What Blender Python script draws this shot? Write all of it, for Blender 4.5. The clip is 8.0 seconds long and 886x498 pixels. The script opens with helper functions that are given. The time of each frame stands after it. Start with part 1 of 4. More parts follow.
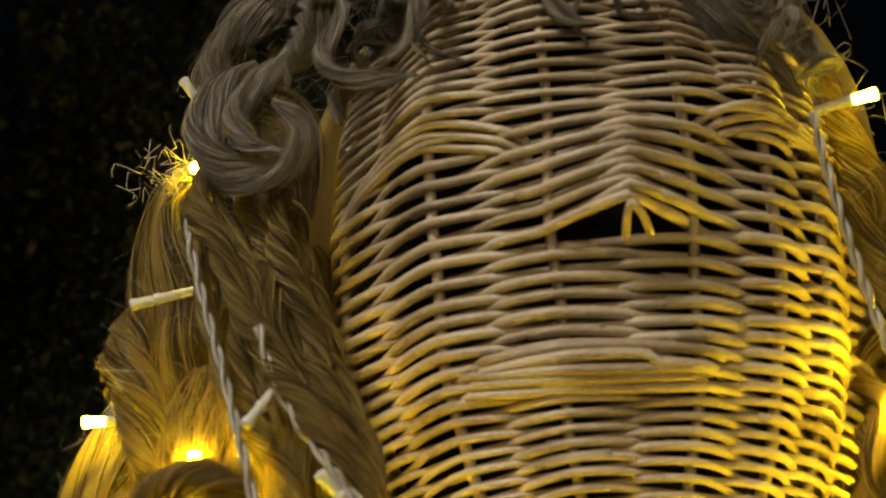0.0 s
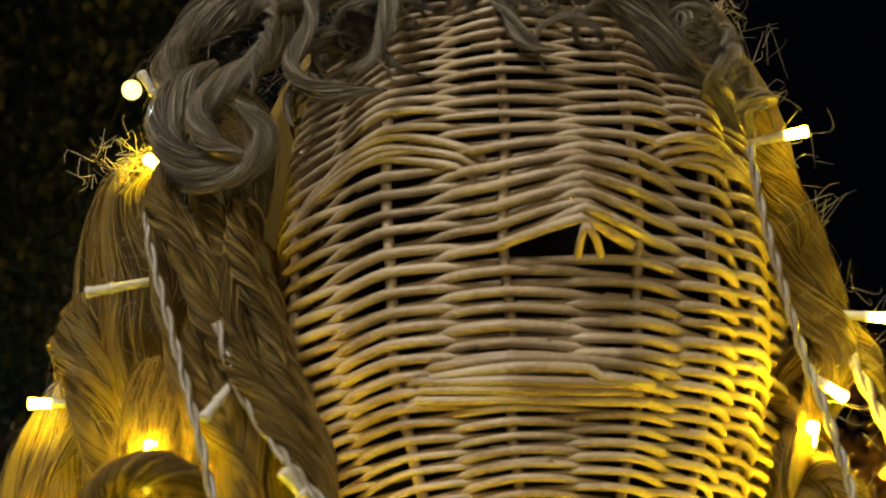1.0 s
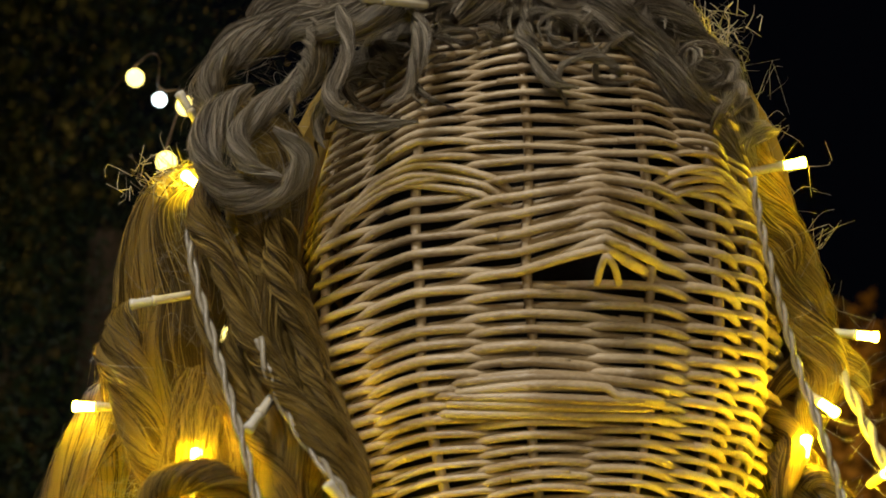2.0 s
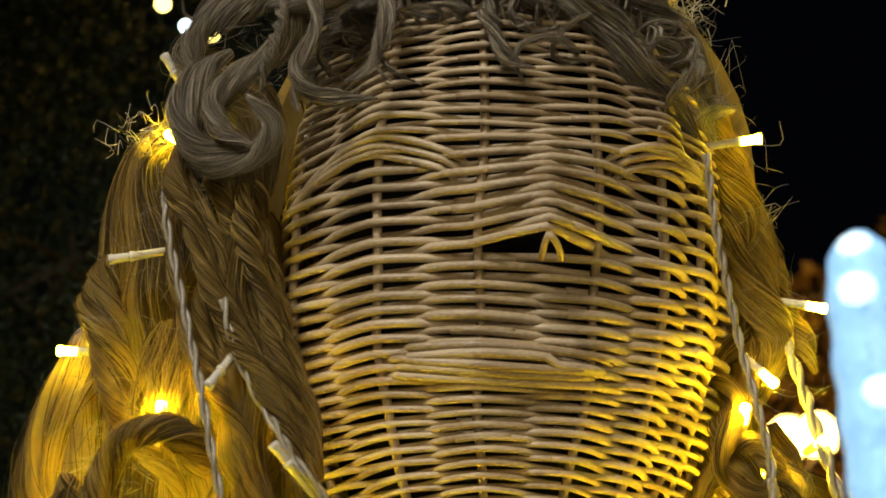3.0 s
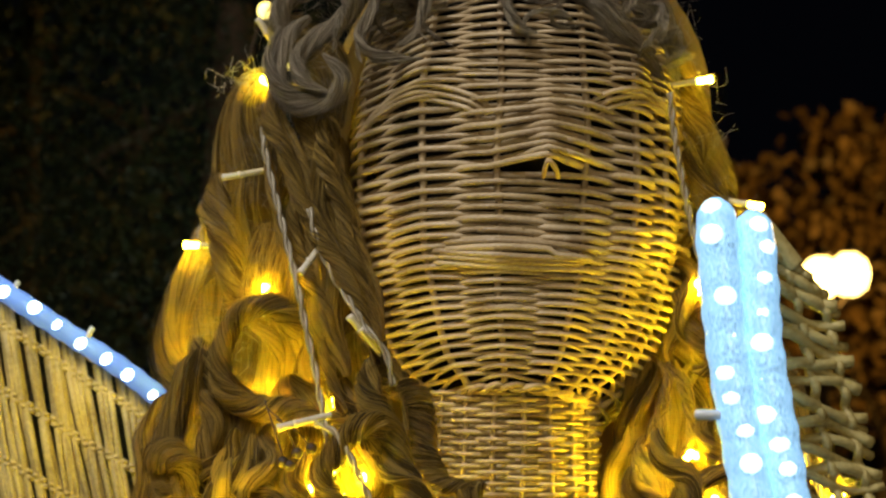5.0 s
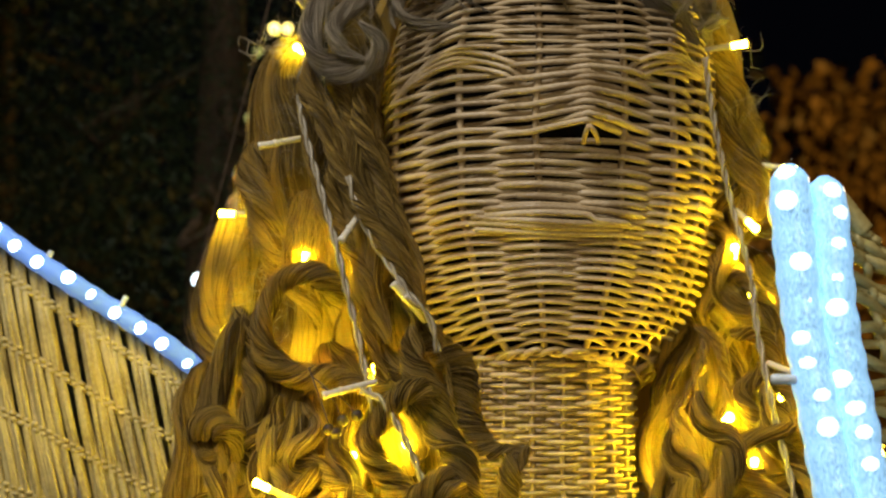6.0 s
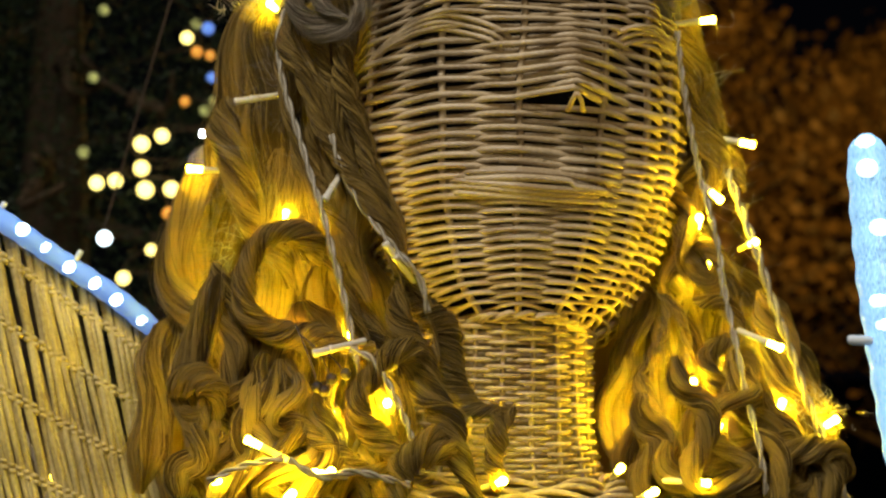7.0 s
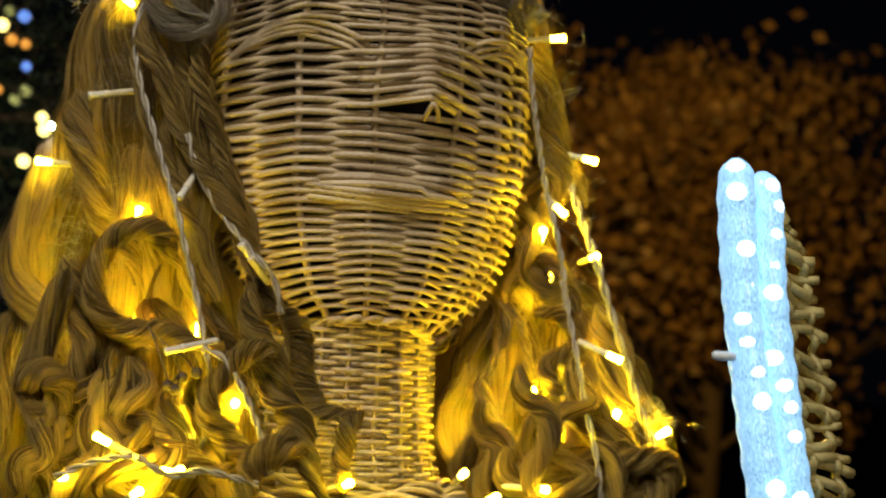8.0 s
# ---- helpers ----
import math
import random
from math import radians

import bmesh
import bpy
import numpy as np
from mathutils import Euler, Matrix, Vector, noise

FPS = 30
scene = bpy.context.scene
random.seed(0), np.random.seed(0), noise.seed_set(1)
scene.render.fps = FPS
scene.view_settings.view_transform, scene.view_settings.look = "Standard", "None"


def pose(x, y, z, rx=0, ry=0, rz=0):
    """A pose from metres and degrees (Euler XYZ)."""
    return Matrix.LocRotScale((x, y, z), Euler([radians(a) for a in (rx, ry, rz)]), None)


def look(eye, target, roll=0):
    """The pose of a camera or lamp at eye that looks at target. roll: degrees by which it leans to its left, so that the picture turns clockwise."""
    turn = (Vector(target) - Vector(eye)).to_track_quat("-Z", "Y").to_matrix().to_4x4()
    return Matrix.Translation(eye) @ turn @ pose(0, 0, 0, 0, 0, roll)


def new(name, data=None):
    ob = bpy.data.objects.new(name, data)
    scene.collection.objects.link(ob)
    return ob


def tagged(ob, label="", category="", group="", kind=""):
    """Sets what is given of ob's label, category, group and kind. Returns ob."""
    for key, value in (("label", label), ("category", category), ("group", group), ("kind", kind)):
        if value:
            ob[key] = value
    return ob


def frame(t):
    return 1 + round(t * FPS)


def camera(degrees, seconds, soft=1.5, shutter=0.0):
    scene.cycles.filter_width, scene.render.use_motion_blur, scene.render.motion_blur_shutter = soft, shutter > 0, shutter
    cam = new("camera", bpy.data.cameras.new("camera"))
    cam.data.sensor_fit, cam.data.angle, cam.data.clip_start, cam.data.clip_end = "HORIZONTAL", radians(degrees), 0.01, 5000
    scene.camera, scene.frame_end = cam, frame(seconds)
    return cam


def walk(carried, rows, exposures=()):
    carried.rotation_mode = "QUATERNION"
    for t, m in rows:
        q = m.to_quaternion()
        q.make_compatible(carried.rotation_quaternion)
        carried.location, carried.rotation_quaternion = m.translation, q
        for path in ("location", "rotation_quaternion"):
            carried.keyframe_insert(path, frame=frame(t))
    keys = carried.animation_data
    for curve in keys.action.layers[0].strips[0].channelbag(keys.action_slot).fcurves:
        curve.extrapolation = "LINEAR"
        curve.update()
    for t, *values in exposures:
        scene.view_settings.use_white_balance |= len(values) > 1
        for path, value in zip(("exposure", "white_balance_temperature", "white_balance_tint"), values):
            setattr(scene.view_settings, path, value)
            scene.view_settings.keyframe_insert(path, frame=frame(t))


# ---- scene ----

# ---- camera and its walk ----
cam = camera(28.0, 8.0, soft=1.6, shutter=0.25)
PATH = [
    (0, (0.028, -0.734, 1.554), (-0.199, 1.151, 2.184), -2.8),
    (0.5, (0.011, -0.750, 1.564), (-0.157, 1.148, 2.172), -2.2),
    (1, (-0.017, -0.772, 1.564), (-0.056, 1.141, 2.147), -1.3),
    (1.2, (-0.022, -0.783, 1.567), (-0.034, 1.133, 2.143), -1.2),
    (2.3, (-0.056, -0.847, 1.589), (0.004, 1.098, 2.052), -0.3),
    (2.5, (-0.056, -0.856, 1.594), (0.030, 1.097, 2.013), 0.1),
    (3, (0.010, -0.877, 1.618), (-0.072, 1.086, 1.990), 1.5),
    (3.5, (-0.016, -1.003, 1.599), (-0.055, 0.973, 1.908), 1.0),
    (4, (-0.002, -1.109, 1.605), (-0.021, 0.870, 1.896), 1.3),
    (4.5, (0.008, -1.142, 1.615), (-0.054, 0.839, 1.881), 0.7),
    (5, (0.032, -1.154, 1.615), (-0.101, 0.832, 1.807), 1.0),
    (5.2, (0.037, -1.159, 1.617), (-0.122, 0.827, 1.794), 0.9),
    (6.3, (-0.052, -1.160, 1.616), (-0.067, 0.835, 1.758), 0.1),
    (6.5, (-0.085, -1.158, 1.608), (-0.017, 0.836, 1.743), 0.3),
    (7, (-0.145, -1.163, 1.606), (0.033, 0.825, 1.733), 1.4),
    (7.5, (-0.170, -1.171, 1.610), (0.137, 0.799, 1.767), 2.4),
    (8, (-0.188, -1.170, 1.605), (0.231, 0.780, 1.745), 3.1),
]
cam.data.dof.use_dof, cam.data.dof.focus_distance, cam.data.dof.aperture_fstop = True, 0.87, 15.0
walk(cam, [(t, look(eye, target, roll)) for t, eye, target, roll in PATH])

# ---- world and large lights: a clear night, with added fill lamps ----
world = bpy.data.worlds.new("night_sky")
scene.world = world
world.use_nodes = True
wbg = world.node_tree.nodes["Background"]
wbg.inputs["Color"].default_value = (0.5, 0.6, 1.0, 1)
wbg.inputs["Strength"].default_value = 0.0015
scene.view_settings.exposure = 0.0


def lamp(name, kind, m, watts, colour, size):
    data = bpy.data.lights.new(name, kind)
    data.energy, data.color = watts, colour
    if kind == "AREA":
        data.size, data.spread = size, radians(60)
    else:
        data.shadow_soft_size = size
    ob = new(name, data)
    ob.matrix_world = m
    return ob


# unseen front lamps, added in place of street lighting behind the viewer and overhead
lamp("front_fill", "AREA", look((-1.3, -2.2, 4.5), (0, -0.1, 1.7)), 13.0, (1.0, 0.93, 0.84), 1.2)
lamp("front_fill", "AREA", look((0.9, -3.4, 2.3), (0, 0, 1.7)), 2.5, (1.0, 0.80, 0.48), 1.0)
# orange lamp added apart from the lantern to light the trees behind
lamp("tree_fill", "POINT", pose(3.4, 9.0, 3.4), 430, (1.0, 0.60, 0.12), 0.1)


# ---- materials ----
def nodes_of(name):
    m = bpy.data.materials.new(name)
    m.use_nodes = True
    t = m.node_tree
    return m, t, t.nodes, t.links, t.nodes["Principled BSDF"]


def surface(name, dark, light, scale=40.0, stretch=(1, 1, 1), rough=0.5, bump=0.2, metal=0.0, island=0.0, fine=6.0, spec=0.5, coords="Object"):
    """Two colours mixed by a coarse and a fine noise, with relief; island: how much each loose piece differs."""
    m, t, n, l, p = nodes_of(name)
    tc = n.new("ShaderNodeTexCoord")
    mp = n.new("ShaderNodeMapping")
    mp.inputs["Scale"].default_value = stretch
    l.new(tc.outputs[coords], mp.inputs["Vector"])
    big, small = n.new("ShaderNodeTexNoise"), n.new("ShaderNodeTexNoise")
    big.inputs["Scale"].default_value, small.inputs["Scale"].default_value = scale, scale * fine
    big.inputs["Detail"].default_value, small.inputs["Detail"].default_value = 4, 5
    for q in (big, small):
        l.new(mp.outputs["Vector"], q.inputs["Vector"])
    add = n.new("ShaderNodeMath")
    add.operation = "MULTIPLY_ADD"
    l.new(small.outputs["Fac"], add.inputs[0])
    add.inputs[1].default_value = 0.6
    l.new(big.outputs["Fac"], add.inputs[2])
    val = add.outputs[0]
    if island:
        geo = n.new("ShaderNodeNewGeometry")
        mix = n.new("ShaderNodeMath")
        mix.operation = "MULTIPLY_ADD"
        l.new(geo.outputs["Random Per Island"], mix.inputs[0])
        mix.inputs[1].default_value = island
        l.new(val, mix.inputs[2])
        level = n.new("ShaderNodeMath")
        level.operation = "SUBTRACT"
        l.new(mix.outputs[0], level.inputs[0])
        level.inputs[1].default_value = island / 2
        val = level.outputs[0]
    ramp = n.new("ShaderNodeValToRGB")
    ramp.color_ramp.elements[0].position, ramp.color_ramp.elements[1].position = 0.55, 1.0
    ramp.color_ramp.elements[0].color, ramp.color_ramp.elements[1].color = (*dark, 1), (*light, 1)
    l.new(val, ramp.inputs["Fac"])
    l.new(ramp.outputs["Color"], p.inputs["Base Color"])
    p.inputs["Roughness"].default_value, p.inputs["Metallic"].default_value = rough, metal
    p.inputs["Specular IOR Level"].default_value = spec
    b = n.new("ShaderNodeBump")
    b.inputs["Strength"].default_value, b.inputs["Distance"].default_value = bump, 0.002
    l.new(small.outputs["Fac"], b.inputs["Height"])
    l.new(b.outputs["Normal"], p.inputs["Normal"])
    return m


def fibre(name, dark, light, see_through=0.36, rough=0.30):
    """Flax fibre: fine strands of differing tone that let some light pass through."""
    m = surface(name, dark, light, 1.0, (1, 0.25, 1), rough, 1.0, island=0.62, fine=3, coords="UV")
    t, n, l, p = m.node_tree, m.node_tree.nodes, m.node_tree.links, m.node_tree.nodes["Principled BSDF"]
    tr, mix, out = n.new("ShaderNodeBsdfTranslucent"), n.new("ShaderNodeMixShader"), n["Material Output"]
    ramp = next(q for q in n if q.bl_idname == "ShaderNodeValToRGB")
    ramp.color_ramp.elements[0].position, ramp.color_ramp.elements[1].position = 0.60, 0.98
    l.new(ramp.outputs["Color"], tr.inputs["Color"])
    mix.inputs["Fac"].default_value = see_through
    l.new(p.outputs["BSDF"], mix.inputs[1])
    l.new(tr.outputs["BSDF"], mix.inputs[2])
    l.new(mix.outputs["Shader"], out.inputs["Surface"])
    return m


def glow(name, colour, strength):
    m, t, n, l, p = nodes_of(name)
    p.inputs["Base Color"].default_value = (*colour, 1)
    p.inputs["Emission Color"].default_value = (*colour, 1)
    p.inputs["Emission Strength"].default_value = strength
    p.inputs["Roughness"].default_value = 0.3
    return m


WILLOW = surface("peeled_willow", (0.30, 0.215, 0.115), (0.56, 0.45, 0.29), 30, (1, 1, 2), 0.38, 0.25, island=0.25, fine=12)
WILLOW_WING = surface("raw_willow", (0.27, 0.205, 0.065), (0.55, 0.46, 0.19), 30, (1, 1, 1), 0.45, 0.25, island=0.35, fine=12)
FLAX = fibre("flax_fibre", (0.115, 0.072, 0.016), (0.72, 0.505, 0.14))
# paler, greyer flax: the cool light on the crown is put into its colour
FLAX_PALE_LIT = fibre("pale_lit_flax_fibre", (0.17, 0.14, 0.095), (0.74, 0.65, 0.50), 0.2)
CABLE = surface("clear_white_cable", (0.20, 0.17, 0.12), (0.36, 0.32, 0.24), 80, (1, 1, 1), 0.35, 0.1)
PLASTIC = surface("milky_plastic", (0.6, 0.55, 0.42), (0.75, 0.70, 0.58), 60, (1, 1, 1), 0.25, 0.05)
LED = glow("warm_led", (1.0, 0.75, 0.018), 175.0)
LED_HOT = glow("bright_warm_led", (1.0, 0.73, 0.010), 480.0)
LED_COOL = glow("cool_led", (0.75, 0.88, 1.0), 60.0)
LED_OFF = surface("clear_led", (0.55, 0.52, 0.42), (0.7, 0.68, 0.6), 60, (1, 1, 1), 0.12, 0.02)
ROPE = glow("rope_light_tube", (0.33, 0.64, 1.0), 0.80)
# the moulded tube scatters its small lights unevenly along its length
rope_noise, rope_ramp = ROPE.node_tree.nodes.new("ShaderNodeTexNoise"), ROPE.node_tree.nodes.new("ShaderNodeMapRange")
rope_noise.inputs["Scale"].default_value, rope_noise.inputs["Detail"].default_value = 110, 5
rope_ramp.inputs["From Min"].default_value, rope_ramp.inputs["From Max"].default_value = 0.35, 0.68
rope_ramp.inputs["To Min"].default_value, rope_ramp.inputs["To Max"].default_value = 0.30, 1.35
ROPE.node_tree.links.new(rope_noise.outputs["Fac"], rope_ramp.inputs["Value"])
ROPE.node_tree.links.new(rope_ramp.outputs["Result"], ROPE.node_tree.nodes["Principled BSDF"].inputs["Emission Strength"])
ROPE_LED = glow("rope_light_led", (0.70, 0.90, 1.0), 1.5)
ROPE_DIM = glow("dim_rope_light_tube", (0.17, 0.35, 0.95), 0.50)
ROPE_SPOT = glow("bright_rope_light_led", (0.66, 0.84, 1.0), 6.0)
CLIP = surface("clear_clip", (0.55, 0.62, 0.7), (0.7, 0.78, 0.85), 60, (1, 1, 1), 0.2, 0.05)
BERRY = surface("dry_berry", (0.012, 0.008, 0.006), (0.04, 0.025, 0.015), 200, (1, 1, 1), 0.5, 0.4)
TWIG = surface("dry_twig", (0.05, 0.035, 0.02), (0.12, 0.08, 0.05), 100, (1, 1, 1), 0.7, 0.4)
# near-black that imitates the shade within the hollow head
SHADE_BLACK = surface("shade_black", (0.004, 0.004, 0.004), (0.012, 0.011, 0.010), 300, (1, 1, 1), 0.9, 0.2, spec=0.1)
GROUND = surface("paving", (0.05, 0.05, 0.05), (0.11, 0.105, 0.10), 3, (1, 1, 1), 0.8, 0.3)
BARK = surface("bark", (0.045, 0.03, 0.02), (0.13, 0.085, 0.05), 12, (1, 1, 0.3), 0.85, 0.8)
NEEDLES = surface("spruce_needles", (0.007, 0.018, 0.005), (0.026, 0.052, 0.016), 4, (1, 1, 1), 0.6, 0.2, island=0.4)
LEAVES = surface("autumn_leaves", (0.09, 0.05, 0.015), (0.26, 0.14, 0.04), 3, (1, 1, 1), 0.6, 0.2, island=0.4)
GLOBE = glow("warm_globe", (1.0, 0.80, 0.22), 3.4)
GLOBE_COOL = glow("cool_globe", (0.75, 0.92, 1.0), 4.0)
GLOBE_DIM = glow("dim_globe", (0.60, 0.62, 0.20), 0.55)
GLOBE_AMBER = glow("amber_globe", (1.0, 0.42, 0.06), 0.7)
GLOBE_BLUE = glow("blue_globe", (0.16, 0.34, 1.0), 0.8)
LANTERN = glow("lantern_glass", (1.0, 0.66, 0.16), 12.0)


# ---- mesh tools ----
class Shape:
    """Loose pieces gathered into one mesh."""

    def __init__(self):
        self.v, self.f, self.n, self.uv = [], [], 0, []

    def grid(self, pts, close_u=False, close_v=True, caps=False, uv=None):
        """Faces over an array of rows of points."""
        a, b = pts.shape[:2]
        idx = self.n + np.arange(a * b).reshape(a, b)
        if close_v:
            idx = np.concatenate([idx, idx[:, :1]], 1)
        if close_u:
            idx = np.concatenate([idx, idx[:1]], 0)
        quads = np.stack([idx[:-1, :-1], idx[:-1, 1:], idx[1:, 1:], idx[1:, :-1]], -1).reshape(-1, 4)
        self.v.append(pts.reshape(-1, 3))
        self.uv.append(np.zeros((a * b, 2)) if uv is None else uv.reshape(-1, 2))
        self.f.extend(quads.tolist())
        if caps:
            self.f.append(idx[0, :b][::-1].tolist())
            self.f.append(idx[-1, :b].tolist())
        self.n += a * b

    def tube(self, path, radius, k=6, closed=False, ref=None):
        path = np.asarray(path, float)
        if closed:
            tan = np.roll(path, -1, 0) - np.roll(path, 1, 0)
        else:
            tan = np.gradient(path, axis=0)
        tan /= np.linalg.norm(tan, axis=1, keepdims=True) + 1e-12
        if ref is None:
            side = np.empty_like(path)
            s = np.cross(tan[0], (0, 0, 1) if abs(tan[0][2]) < 0.9 else (1, 0, 0))
            for i, g in enumerate(tan):
                s = s - g * (s @ g)
                s = s / (np.linalg.norm(s) + 1e-12)
                side[i] = s
        else:
            side = np.cross(tan, np.broadcast_to(ref, path.shape))
            side /= np.linalg.norm(side, axis=1, keepdims=True) + 1e-12
        up = np.cross(side, tan)
        a = np.arange(k) * 2 * np.pi / k
        r = np.broadcast_to(np.asarray(radius, float), (len(path),))[:, None, None]
        ring = path[:, None] + r * (np.cos(a)[None, :, None] * side[:, None] + np.sin(a)[None, :, None] * up[:, None])
        self.grid(ring, close_u=closed, caps=not closed)

    def lathe(self, m, rings, k=12):
        """A turned piece along local z: rows of (radius, height)."""
        a = np.arange(k) * 2 * np.pi / k
        rows = [np.stack([r * np.cos(a), r * np.sin(a), np.full(k, h)], -1) for r, h in rings]
        pts = np.array(rows)
        rot, loc = np.array(m.to_3x3()), np.array(m.translation)
        self.grid(pts @ rot.T + loc, caps=True)

    def mesh(self, name, material, smooth=True):
        me = bpy.data.meshes.new(name)
        me.from_pydata(np.concatenate(self.v).tolist(), [], self.f)
        me.materials.append(material)
        if any(u.any() for u in self.uv):
            layer = me.uv_layers.new(name="along")
            at = np.empty(len(me.loops), np.int32)
            me.loops.foreach_get("vertex_index", at)
            layer.data.foreach_set("uv", np.concatenate(self.uv)[at].astype(np.float32).ravel())
        if smooth:
            me.polygons.foreach_set("use_smooth", [True] * len(me.polygons))
        me.update()
        return me


def part(name, shape, material, parent=None, label="", smooth=True):
    ob = new(name, shape.mesh(name, material, smooth))
    if parent is not None:
        ob.parent = parent
        ob.matrix_parent_inverse = parent.matrix_basis.inverted()
    if label:
        ob["label"] = label
    return ob


def smooth_path(points, n):
    """A smooth curve through the given points, n samples evenly along it."""
    p = np.array(points, float)
    q = np.concatenate([2 * p[:1] - p[1:2], p, 2 * p[-1:] - p[-2:-1]])
    out = []
    for i in range(1, len(q) - 2):
        t = np.linspace(0, 1, 16, endpoint=False)[:, None]
        a, b, c, d = q[i - 1 : i + 3]
        out.append(0.5 * (2 * b + (c - a) * t + (2 * a - 5 * b + 4 * c - d) * t**2 + (3 * b - a - 3 * c + d) * t**3))
    fine = np.concatenate(out + [p[-1:]])
    s = np.r_[0, np.cumsum(np.linalg.norm(np.diff(fine, axis=0), axis=1))]
    return np.stack([np.interp(np.linspace(0, s[-1], n), s, fine[:, k]) for k in range(3)], 1)


rng = np.random.default_rng(7)

# ---- ground ----
g = Shape()
g.grid(np.array([[(x, y, 0.0) for x in np.linspace(-400, 400, 9)] for y in np.linspace(-400, 400, 9)]), close_v=False)
tagged(part("ground", g, GROUND), "dark grey paved square at night", "ground", kind="structure")

# ---- the wicker figure: one woven mesh ----
HEAD_Z = (1.612, 1.62, 1.628, 1.636, 1.65, 1.67, 1.70, 1.725, 1.76, 1.80, 1.84, 1.87, 1.90, 1.92, 1.93)
HEAD_A = (0.046, 0.056, 0.068, 0.077, 0.085, 0.094, 0.102, 0.107, 0.110, 0.110, 0.106, 0.097, 0.077, 0.050, 0.02)
HEAD_B = (0.080, 0.085, 0.088, 0.090, 0.093, 0.096, 0.101, 0.105, 0.107, 0.110, 0.110, 0.102, 0.082, 0.052, 0.02)
NOSE_X, NOSE_Z = 0.024, 1.7625
# the upright stakes of the head, by their angle from the front, wider apart on one cheek
STAKES = np.radians((-92, -62, -29, -4, 21.5, 41, 57, 78, 100, 121, 142, 163, 184, 205, 226, 247))


def at_stake(angles, u):
    """The angle at a place along the row of stakes: whole numbers are stakes."""
    n = len(angles)
    u = np.asarray(u, float)
    ring = np.append(angles, angles[0] + 2 * np.pi)
    turn = np.floor(u / n)
    return np.interp(u - turn * n, np.arange(n + 1), ring) + 2 * np.pi * turn


def round_off(th):
    """A unit oval, a little squared."""
    s, c = np.sin(th), np.cos(th)
    return np.sign(s) * np.abs(s) ** 0.94, -np.sign(c) * np.abs(c) ** 0.94


def head_point(th, z, out=0.0):
    """The head's surface at an angle from the front (0: towards the viewer, growing to +x) and a height, out metres proud."""
    th, z = np.broadcast_arrays(np.asarray(th, float), np.asarray(z, float))
    a = np.interp(z, HEAD_Z, HEAD_A) + out
    b = np.interp(z, HEAD_Z, HEAD_B) + out
    c = np.cos(th)
    # rods run nearly straight from stake to stake, so the head has flat facets
    ring = np.append(STAKES, STAKES[0] + 2 * np.pi)
    wrapped = (th - STAKES[0]) % (2 * np.pi) + STAKES[0]
    i = np.clip(np.searchsorted(ring, wrapped, side="right") - 1, 0, len(STAKES) - 1)
    f = (wrapped - ring[i]) / (ring[i + 1] - ring[i])
    (x0, y0), (x1, y1), (xr, yr) = round_off(ring[i]), round_off(ring[i + 1]), round_off(th)
    x = 0.003 + a * (0.35 * xr + 0.65 * (x0 + (x1 - x0) * f))
    y = b * (0.35 * yr + 0.65 * (y0 + (y1 - y0) * f))
    front = c > 0
    ramp = np.clip((1.822 - z) / 0.060, 0, 1) * (z > NOSE_Z)
    off = x - NOSE_X
    nose = np.clip(1 - np.where(off < 0, -off / 0.034, off / 0.026), 0, 1) * ramp
    brow = np.exp(-(((z - 1.822) / 0.009) ** 2)) * (np.exp(-(((x + 0.052) / 0.03) ** 2)) + np.exp(-(((x - 0.075) / 0.022) ** 2)))
    eye = np.exp(-(((z - 1.798) / 0.014) ** 2)) * (np.exp(-(((x + 0.045) / 0.02) ** 2)) + np.exp(-(((x - 0.074) / 0.018) ** 2)))
    lips = np.exp(-(((z - 1.706) / 0.010) ** 2)) * np.exp(-(((x - 0.018) / 0.04) ** 2))
    chin = np.exp(-(((z - 1.662) / 0.016) ** 2)) * np.exp(-(((x - 0.012) / 0.045) ** 2))
    y = y - front * (0.030 * nose + 0.006 * brow - 0.006 * eye + 0.006 * lips + 0.004 * chin)
    tip = np.clip((1.745 - z) / 0.125, 0, 1)
    # the rows sag and bend a little, and climb over the nose and under the brows
    bend = 0.0009 * np.sin(th * 2.0 + z * 31) + 0.0005 * np.sin(th * 5.0 - z * 57 + 1.0)
    bend = bend + front * (0.0050 * nose + 0.0015 * brow - 0.003 * lips * np.sign(1.706 - z) * 0.5)
    # above the mouth each row droops towards the ears
    droop = 0.20 * (np.clip(-y, 0, 0.105) - 0.105) * np.clip((z - 1.69) / 0.08, 0, 1) * np.clip((1.93 - z) / 0.04, 0, 1)
    return np.stack([x, y, z - 0.28 * tip * y + bend + droop], -1)


def neck_point(th, z, out=0.0):
    th, z = np.broadcast_arrays(np.asarray(th, float), np.asarray(z, float))
    r = np.interp(z, (1.50, 1.52, 1.535, 1.56, 1.62, 1.67), (0.105, 0.078, 0.066, 0.060, 0.0575, 0.056)) + out
    return np.stack([-0.004 + r * np.sin(th), -0.013 - r * np.cos(th), z], -1)


def body_point(th, z, out=0.0):
    th, z = np.broadcast_arrays(np.asarray(th, float), np.asarray(z, float))
    w = np.interp(z, (0.0, 0.6, 1.0, 1.2, 1.35, 1.44, 1.49, 1.52), (0.42, 0.30, 0.17, 0.16, 0.18, 0.19, 0.14, 0.075)) + out
    d = np.interp(z, (0.0, 0.6, 1.0, 1.2, 1.35, 1.44, 1.49, 1.52), (0.42, 0.28, 0.14, 0.13, 0.13, 0.12, 0.095, 0.07)) + out
    return np.stack([w * np.sin(th), -0.02 - d * np.cos(th), z], -1)


